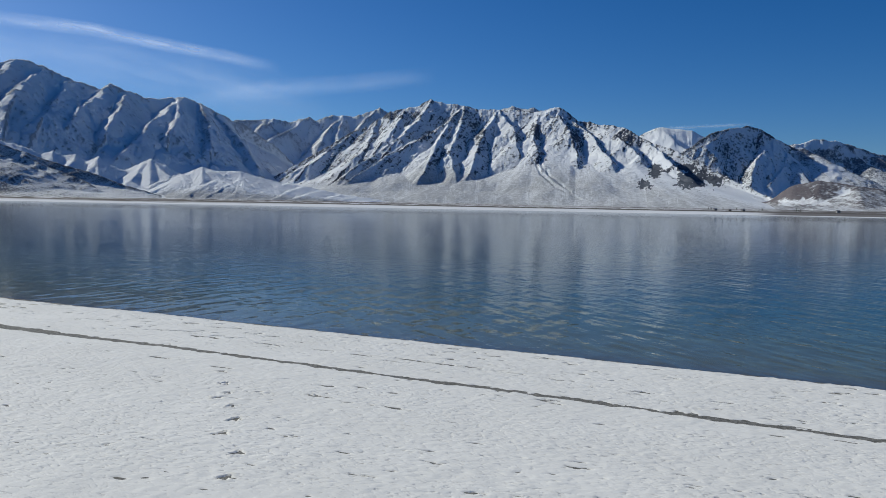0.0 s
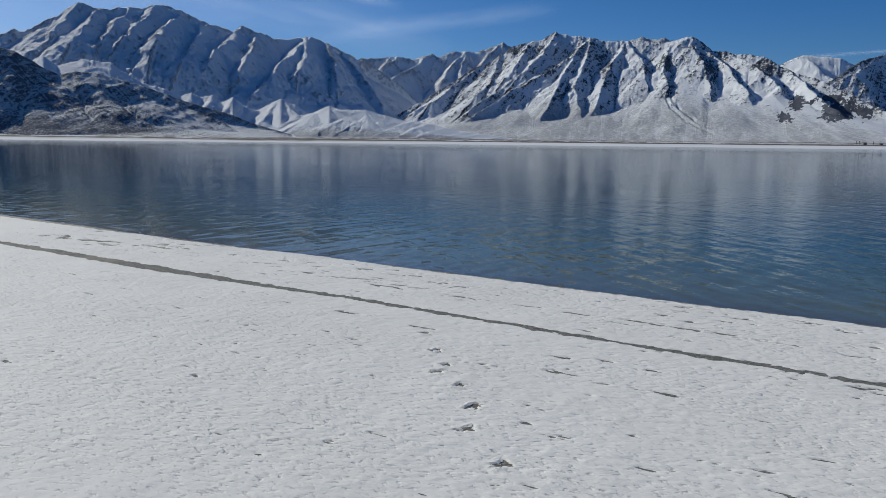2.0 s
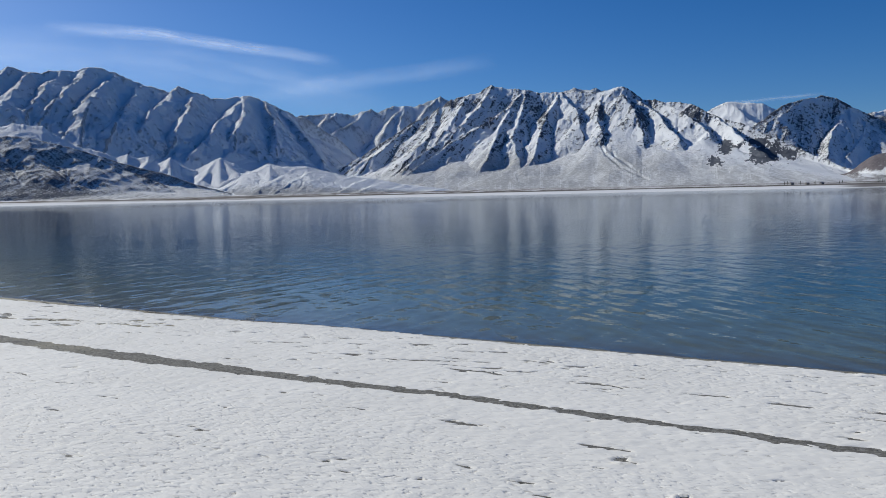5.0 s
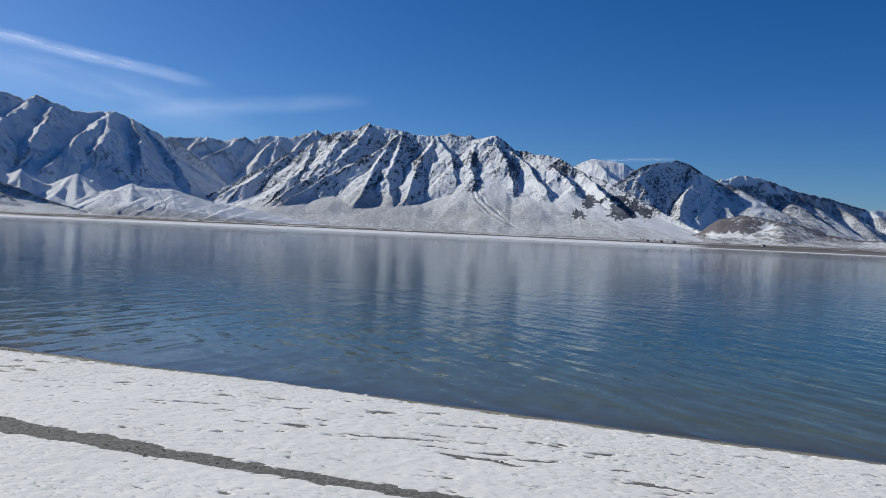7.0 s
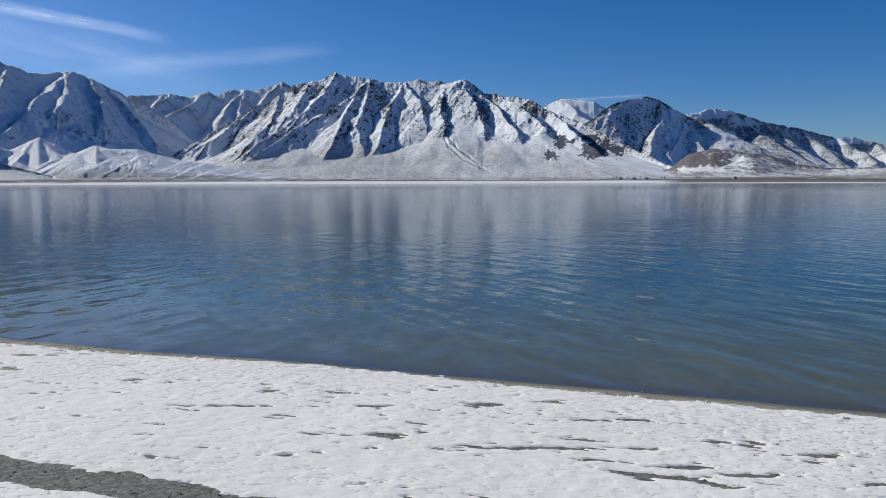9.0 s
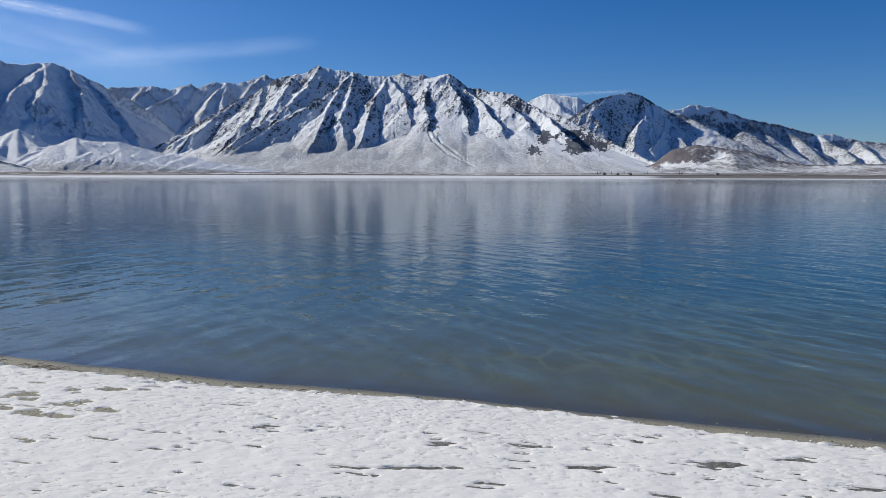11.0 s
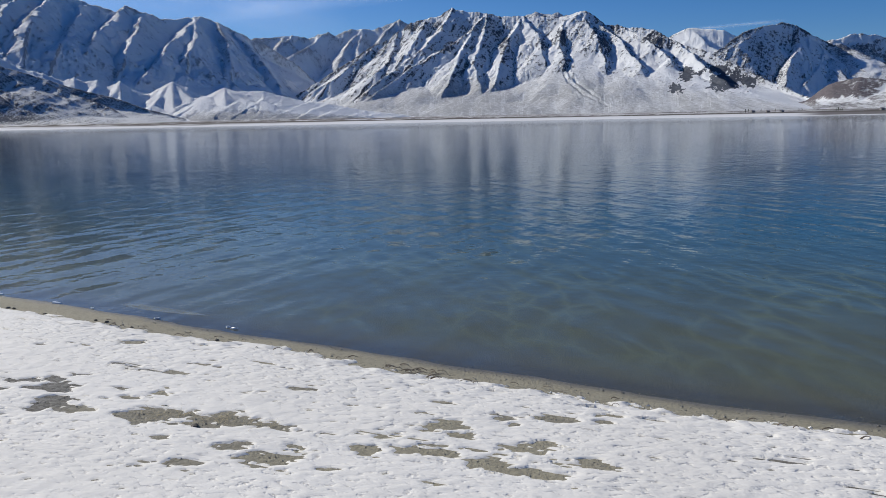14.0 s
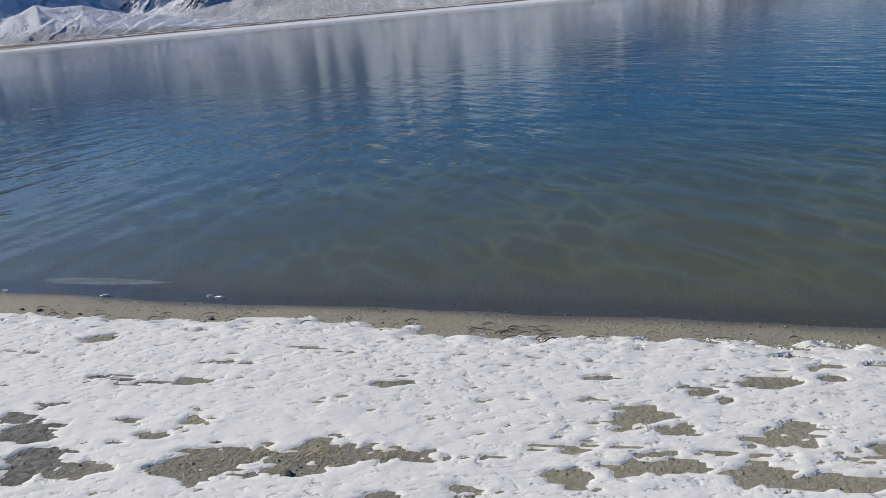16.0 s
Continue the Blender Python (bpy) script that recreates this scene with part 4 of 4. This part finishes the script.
# ---- clouds ----
def cloud(name, label, line, width, mat, lift=0.0):
    """A thin veil along a line of (azimuth, elevation), width in degrees, far behind the mountains."""
    laz, lel = (np.array(v, float) for v in zip(*line))
    n, m = 60, 8
    az = np.linspace(laz[0], laz[-1], n)
    el = np.interp(az, laz, lel)
    mesh = bpy.data.meshes.new(name)
    verts, faces, uvs = [], [], []
    for i in range(n):
        for j in range(m):
            e = el[i] + (j / (m - 1) - 0.5) * width
            x, y = polar(az[i], 4700 * math.cos(radians(e)))
            verts.append((float(x), float(y), 1.7 + 4700 * math.sin(radians(e))))
            uvs.append((i / (n - 1), j / (m - 1)))
    for i in range(n - 1):
        for j in range(m - 1):
            faces.append((i * m + j, (i + 1) * m + j, (i + 1) * m + j + 1, i * m + j + 1))
    mesh.from_pydata(verts, [], faces)
    layer = mesh.uv_layers.new(name="UVMap")
    for loop in mesh.loops:
        layer.data[loop.index].uv = uvs[loop.vertex_index]
    mesh.materials.append(mat)
    ob = new(name, mesh)
    ob.visible_shadow = False
    return tagged(ob, label, "cloud", kind="structure")


cloud("cirrus_cloud", "long thin white streak of cloud", ((-31, 11.2), (-27, 11.15), (-24, 11.1), (-20.8, 10.68), (-15.4, 10.08), (-11.6, 9.45)), 1.0, cloud_material("cloud_streak", 0.34, (2.0, 0.8, 1.0), 0.9))
cloud("cirrus_cloud", "faint feathery wisp of cloud", ((-18, 7.0), (-15.4, 7.6), (-12.3, 8.05), (-7.6, 8.55), (-0.5, 9.4)), 1.5, cloud_material("cloud_wisp", 0.15, (2.5, 0.7, 1.0), 0.9))
cloud("cirrus_cloud", "broad faint veil of cloud above the range", ((-40, 8.5), (-30, 9.6), (-22, 9.2), (-14, 8.0), (-8, 6.5)), 4.0, cloud_material("cloud_veil", 0.16, (2.2, 1.6, 1.0), 1.0))
cloud("cirrus_cloud", "hair-thin pale cloud beside the snow peak", ((15.0, 5.75), (21.2, 6.0)), 0.3, cloud_material("cloud_hair", 0.4, (1.5, 0.5, 1.0), 0.9))


# ---- things on the shore ----
def film_material():
    """Thin clear ice: mostly see-through, with milky patches."""
    node, end = material("thin_lake_ice")
    noise_at, maths, ramp, mixed = helpers(node)
    p = node("TexCoord").outputs["Object"]
    milky = ramp(noise_at(p, 9.0, 5, 0.6, (0.4, 1.0, 1.0)), 0.3, 0.75, 0.02, 0.28)
    white = node("BsdfPrincipled", {"Base Color": (0.42, 0.48, 0.48, 1), "Roughness": 0.4}).outputs[0]
    return end(node("MixShader", {0: milky, 1: node("BsdfTransparent").outputs[0], 2: white}).outputs[0])


ICE = plain_material("white_ice", (0.62, 0.70, 0.76), (0.86, 0.89, 0.91), 30.0, 0.22, 0.5)
STONE = plain_material("dark_stone", (0.055, 0.052, 0.047), (0.13, 0.12, 0.105), 40.0)
PALE = plain_material("pale_pebble", (0.55, 0.53, 0.49), (0.75, 0.73, 0.69), 40.0)
TWIG = plain_material("grey_driftwood", (0.10, 0.08, 0.06), (0.22, 0.185, 0.145), 60.0)
STRAW = plain_material("dry_straw", (0.42, 0.35, 0.20), (0.58, 0.50, 0.32), 60.0)
GRAVEL = plain_material("mixed_gravel", (0.19, 0.183, 0.16), (0.40, 0.385, 0.335), 28.0)


def one(a):
    return np.array([float(a)])


def on_ground(a, s, lift=0.0):
    x, y = place(a, s)
    return x, y, float(ground_height(one(a), one(s))[0]) + lift


def stone_mesh(bm, size, rnd, squash=0.6, detail=2):
    bmesh.ops.create_icosphere(bm, subdivisions=detail, radius=1.0)
    shift = rnd.uniform(0, 50)
    for v in bm.verts:
        n = noise.noise(v.co * 1.1 + Vector((shift, 0, 0)))
        m = noise.noise(v.co * 2.7 + Vector((0, shift, 0)))
        v.co *= 1 + 0.38 * n + 0.16 * m
        v.co.x *= size * 1.15
        v.co.y *= size * 0.9
        v.co.z *= size * squash
    return bm


def shard_mesh(bm, long, wide, thick, rnd):
    """A broken plate of ice with a ragged outline."""
    ring, n = [], 9
    for k in range(n):
        a = 2 * math.pi * k / n
        r = rnd.uniform(0.65, 1.1)
        ring.append((long * r * math.cos(a), wide * r * math.sin(a)))
    low = [bm.verts.new((x, y, -thick * 0.3)) for x, y in ring]
    high = [bm.verts.new((x * 0.86, y * 0.86, thick * rnd.uniform(0.7, 1.2))) for x, y in ring]
    bm.faces.new(high)
    bm.faces.new(low[::-1])
    for k in range(n):
        bm.faces.new((low[k], low[(k + 1) % n], high[(k + 1) % n], high[k]))
    return bm


rnd = random.Random(5)
for a, s_, long in ((-19.68, 12.32, 0.100), (-18.71, 12.23, 0.090), (-18.19, 12.20, 0.035), (-17.31, 12.11, 0.045), (-16.43, 12.09, 0.050), (-16.52, 12.11, 0.025)):
    piece = part("ice_piece", shard_mesh(bmesh.new(), long, long * 0.22, 0.010, rnd), ICE)
    x, y, z = on_ground(a, s_)
    piece.matrix_world = pose(x, y, max(z, LEVEL) + 0.003, rnd.uniform(-4, 4), rnd.uniform(-4, 4), -23 + rnd.uniform(-8, 8))
    tagged(piece, "broken white piece of ice at the water's edge", "ice", "ice along the waterline")

sheet = part("ice_film", shard_mesh(bmesh.new(), 0.60, 0.085, 0.003, rnd), film_material())
x, y = place(*(-17.58, 12.40))
sheet.matrix_world = pose(x, y, LEVEL + 0.003, 0, 0, -26)
tagged(sheet, "thin grey film of ice floating beside the shore", "ice")

for a, s_, size in ((-17.65, 11.76, 0.016), (-17.50, 11.74, 0.018), (-17.16, 11.69, 0.014), (-16.24, 11.65, 0.018), (-16.07, 11.60, 0.022), (-18.77, 11.77, 0.020), (-18.69, 11.77, 0.018), (-18.23, 11.72, 0.015), (-16.01, 11.55, 0.016), (-15.14, 11.46, 0.016), (-15.03, 10.08, 0.020)):
    ob = part("stone", stone_mesh(bmesh.new(), size, rnd), STONE)
    x, y, z = on_ground(a, s_)
    ob.matrix_world = pose(x, y, z + size * 0.2, 0, 0, rnd.uniform(0, 360))
    tagged(ob, "small dark stone lying on the wet sand", "stone", "stones on the sand")
ob = part("stone", stone_mesh(bmesh.new(), 0.016, rnd), PALE)
x, y, z = on_ground(*(-17.05, 11.53))
ob.matrix_world = pose(x, y, z + 0.004, 0, 0, 40)
tagged(ob, "small white pebble lying on the wet sand", "stone", "stones on the sand")


def twig_mesh(bm, long, thick, rnd):
    sides, n, rings = 5, 7, []
    for k in range(n):
        t = k / (n - 1)
        mid = Vector(((t - 0.5) * long, 0.018 * long * math.sin(t * 5 + long * 40), 0.012 * math.sin(t * 3)))
        r = thick * (1 - 0.6 * t)
        rings.append([bm.verts.new(mid + Vector((0, r * math.cos(2 * math.pi * j / sides), r * math.sin(2 * math.pi * j / sides)))) for j in range(sides)])
    for p, q in zip(rings[:-1], rings[1:]):
        for j in range(sides):
            bm.faces.new((p[j], p[(j + 1) % sides], q[(j + 1) % sides], q[j]))
    bm.faces.new(rings[0][::-1])
    bm.faces.new(rings[-1])
    return bm


for k in range(64):                            # washed-up twigs and bark along the edge of the snow
    a = rnd.uniform(*(-14.70, -14.23)) if k < 22 else rnd.uniform(-17.5, -11.5)
    s_ = float(waterline(one(a))[0]) - rnd.uniform(0.26, 0.50)
    twig = part("twig", twig_mesh(bmesh.new(), rnd.uniform(0.03, 0.10), rnd.uniform(0.002, 0.005), rnd), TWIG)
    x, y, z = on_ground(a, s_)
    twig.matrix_world = pose(x, y, z + 0.012, 0, rnd.uniform(-5, 5), -23 + rnd.gauss(0, 25))
    tagged(twig, "weathered grey twig washed up beside the snow", "twig", "driftwood along the shore")

# loose gravel where the ground lies bare
cand = np.random.RandomState(3)
na = 60000
ra, rs = cand.uniform(-17.5, 1.0, na), cand.uniform(6.5, 12.4, na)
ok = (snow_depth(ra, rs) < -0.003) & (rs < waterline(ra) + 0.12)
ra, rs = ra[ok][:14000], rs[ok][:14000]
rz = ground_height(ra, rs)
shape = np.array([(1, 0, 0), (-1, 0, 0), (0, 1, 0), (0, -1, 0), (0, 0, 0.7), (0, 0, -0.7)])
tris = np.array([(0, 2, 4), (2, 1, 4), (1, 3, 4), (3, 0, 4), (2, 0, 5), (1, 2, 5), (3, 1, 5), (0, 3, 5)])
size = np.exp(cand.normal(-5.75, 0.42, len(ra)))
spin = cand.uniform(0, 6.28, len(ra))
jit = shape[None] * cand.uniform(0.65, 1.25, (len(ra), 6, 1))
gxp, gyp = place(ra, rs)
vx = gxp[:, None] + size[:, None] * (jit[..., 0] * np.cos(spin)[:, None] - jit[..., 1] * np.sin(spin)[:, None])
vy = gyp[:, None] + size[:, None] * (jit[..., 0] * np.sin(spin)[:, None] + jit[..., 1] * np.cos(spin)[:, None])
vz = rz[:, None] + size[:, None] * (jit[..., 2] + 0.25)
mesh = bpy.data.meshes.new("gravel")
mesh.from_pydata(np.stack([vx, vy, vz], -1).reshape(-1, 3).tolist(), [], (tris[None] + 6 * np.arange(len(ra))[:, None, None]).reshape(-1, 3).tolist())
mesh.materials.append(GRAVEL)
tagged(new("gravel", mesh), "small mixed gravel on the bare ground", "gravel", kind="stuff")

# dry straw in the thawed patches
blades, faces = [], []
for k in range(260):
    pa, ps, la, ls, turn = PATCHES[rnd.choice((0, 1, 1, 2, 2, 3, 4, 4, 5))]
    a, s_ = pa + rnd.uniform(-1, 1) * la, ps + rnd.uniform(-1, 1) * ls
    if float(snow_depth(one(a), one(s_))[0]) > -0.002:
        continue
    x, y, z = on_ground(a, s_, 0.003)
    way, long, rise = rnd.uniform(0, 6.28), rnd.uniform(0.03, 0.075), rnd.uniform(0.003, 0.02)
    dx, dy, w = math.cos(way), math.sin(way), 0.0009
    base = len(blades)
    for t in (0, 0.5, 1):
        for side in (-1, 1):
            blades.append((x + dx * long * t - dy * w * side * (1 - 0.7 * t), y + dy * long * t + dx * w * side * (1 - 0.7 * t), z + rise * t * (2 - t)))
    faces += [(base, base + 1, base + 3, base + 2), (base + 2, base + 3, base + 5, base + 4)]
mesh = bpy.data.meshes.new("dry_straw")
mesh.from_pydata(blades, [], faces)
mesh.materials.append(STRAW)
tagged(new("dry_straw", mesh), "scattered pale dry grass straws", "grass", kind="stuff")


# ---- trees and houses beyond the lake ----
BARK = plain_material("far_bark", (0.07, 0.06, 0.05), (0.12, 0.10, 0.085), 3.0)
LEAF = plain_material("far_evergreen", (0.035, 0.045, 0.035), (0.075, 0.085, 0.06), 1.5)
WALL = plain_material("far_plaster", (0.26, 0.25, 0.24), (0.40, 0.385, 0.37), 2.0)
ROOF = plain_material("far_roof", (0.20, 0.17, 0.16), (0.42, 0.41, 0.42), 2.0)


def on_land(k, az, el):
    """Where the sight line at azimuth and elevation meets massif k."""
    caz, R, Z = LAND[k]
    col = int(np.argmin(np.abs(caz - az)))
    row = int(np.argmax(np.degrees(np.arctan2(Z[:, col] - EYE[2], R[:, col])) >= el))
    x, y = polar(az, R[row, col])
    return float(x), float(y), float(Z[row, col])


def on_plain(az, r):
    x, y = polar(az, r)
    return float(x), float(y), float(plain_height(one(az), one(r))[0])


def tree(high):
    thing = new("tree")
    bm = bmesh.new()
    bmesh.ops.create_cone(bm, segments=6, radius1=high * 0.035, radius2=high * 0.012, depth=high * 0.8, cap_ends=True, matrix=Matrix.Translation((0, 0, high * 0.4)))
    part("trunk", bm, BARK, thing)
    bm = bmesh.new()
    for k in range(26):
        t = rnd.random() ** 0.8
        r = high * (0.20 * (1 - t) + 0.03) * rnd.random() ** 0.5
        a = rnd.uniform(0, 6.28)
        at = Matrix.Translation((r * math.cos(a), r * math.sin(a), high * (0.22 + 0.72 * t)))
        bmesh.ops.create_icosphere(bm, subdivisions=1, radius=high * rnd.uniform(0.045, 0.09), matrix=at @ Matrix.Diagonal((1, 1, rnd.uniform(0.6, 1.1), 1)))
    part("crown", bm, LEAF, thing)
    return tagged(thing, "small dark tree on the snowy slope", "tree", "trees beyond the lake")


first = tree(5.0)
x, y, z = on_land(1, *(-8.93, 1.49))
first.matrix_world = pose(x, y, z - 0.1)
for az, el, k in ((-8.73, 1.45, 0), (-8.53, 1.45, 1), (-8.38, 1.41, 2), (-8.22, 1.40, 3), (-8.10, 1.36, 4), (-7.90, 1.36, 5), (-7.74, 1.32, 6), (-7.58, 1.32, 7), (-9.21, 1.53, 8)):
    x, y, z = on_land(1, az, el)
    copy_thing(first, pose(x, y, z - 0.1, 0, 0, k * 67) @ Matrix.Scale(0.75 + 0.1 * k % 0.6, 4))
for az, r in ((18.72, 1330), (18.90, 1335), (19.69, 1340), (20.57, 1345), (24.19, 1350), (24.29, 1345), (24.42, 1352), (24.52, 1350), (21.97, 1340), (22.15, 1350)):
    x, y, z = on_plain(az, r)
    copy_thing(first, pose(x, y, z - 0.1, 0, 0, az * 90) @ Matrix.Scale(0.8 + 0.4 * rnd.random(), 4))


def house(long, wide, high):
    thing = new("house")
    bm = bmesh.new()
    ridge = high + wide * 0.32
    ends = []
    for x in (-long / 2, long / 2):
        ends.append([bm.verts.new(p) for p in ((x, -wide / 2, -0.3), (x, wide / 2, -0.3), (x, wide / 2, high), (x, 0, ridge), (x, -wide / 2, high))])
    bm.faces.new(ends[0][::-1])
    bm.faces.new(ends[1])
    for k in range(5):
        bm.faces.new((ends[0][k], ends[0][(k + 1) % 5], ends[1][(k + 1) % 5], ends[1][k]))
    part("wall", bm, WALL, thing)
    bm = bmesh.new()
    for sign in (-1, 1):
        out = wide / 2 + 0.5
        low = [(x, sign * out, high - 0.32 + 0.1) for x in (-long / 2 - 0.4, long / 2 + 0.4)]
        top = [(x, 0, ridge + 0.1) for x in (-long / 2 - 0.4, long / 2 + 0.4)]
        vs = [bm.verts.new(p) for p in (low[0], low[1], top[1], top[0])]
        us = [bm.verts.new((p[0], p[1], p[2] + 0.25)) for p in (low[0], low[1], top[1], top[0])]
        bm.faces.new(vs)
        bm.faces.new(us)
        for k in range(4):
            bm.faces.new((vs[k], vs[(k + 1) % 4], us[(k + 1) % 4], us[k]))
    part("roof", bm, ROOF, thing)
    for k in (-1, 1):
        bm = bmesh.new()
        bmesh.ops.create_cube(bm, size=1.0, matrix=Matrix.Translation((k * long * 0.25, -wide / 2, high * 0.55)) @ Matrix.Diagonal((1.1, 0.12, 1.1, 1)))
        part("window", bm, BARK, thing)
    return tagged(thing, "small pale farmhouse with a pitched roof", "house", "houses beyond the lake")


for az, r, long, wide, high, turn in ((19.18, 1330, 5.0, 4.0, 2.2, 12), (20.11, 1335, 4.5, 3.5, 2.2, 5), (20.96, 1350, 5.5, 4.0, 2.3, 30), (26.74, 1380, 5.5, 4.0, 2.4, 8)):
    home = house(long, wide, high)
    x, y, z = on_plain(az, r)
    home.matrix_world = pose(x, y, z, 0, 0, turn)

# crumbs of snow and ice broken off along the edge of the snow
cand = np.random.RandomState(9)
ca = cand.uniform(-17.5, -4.0, 9000)
cs = waterline(ca) - cand.uniform(0.1, 0.7, 9000)
dep = snow_depth(ca, cs)
near = (dep > -0.011) & (dep < 0.004) & (cs > waterline(ca) - 0.62)
ca, cs = ca[near][:900], cs[near][:900]
size = np.minimum(np.exp(cand.normal(-5.2, 0.4, len(ca))), 0.012)
spin = cand.uniform(0, 6.28, len(ca))
jit = shape[None] * cand.uniform(0.6, 1.3, (len(ca), 6, 1))
cx, cy = place(ca, cs)
cz = ground_height(ca, cs)
vx = cx[:, None] + size[:, None] * (jit[..., 0] * np.cos(spin)[:, None] * 1.3 - jit[..., 1] * np.sin(spin)[:, None])
vy = cy[:, None] + size[:, None] * (jit[..., 0] * np.sin(spin)[:, None] * 1.3 + jit[..., 1] * np.cos(spin)[:, None])
vz = cz[:, None] + size[:, None] * (jit[..., 2] + 0.3)
mesh = bpy.data.meshes.new("snow_crumbs")
mesh.from_pydata(np.stack([vx, vy, vz], -1).reshape(-1, 3).tolist(), [], (tris[None] + 6 * np.arange(len(ca))[:, None, None]).reshape(-1, 3).tolist())
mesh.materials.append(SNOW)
tagged(new("snow_crumbs", mesh), "crumbs of old snow along the thawed edge", "snow", kind="stuff")
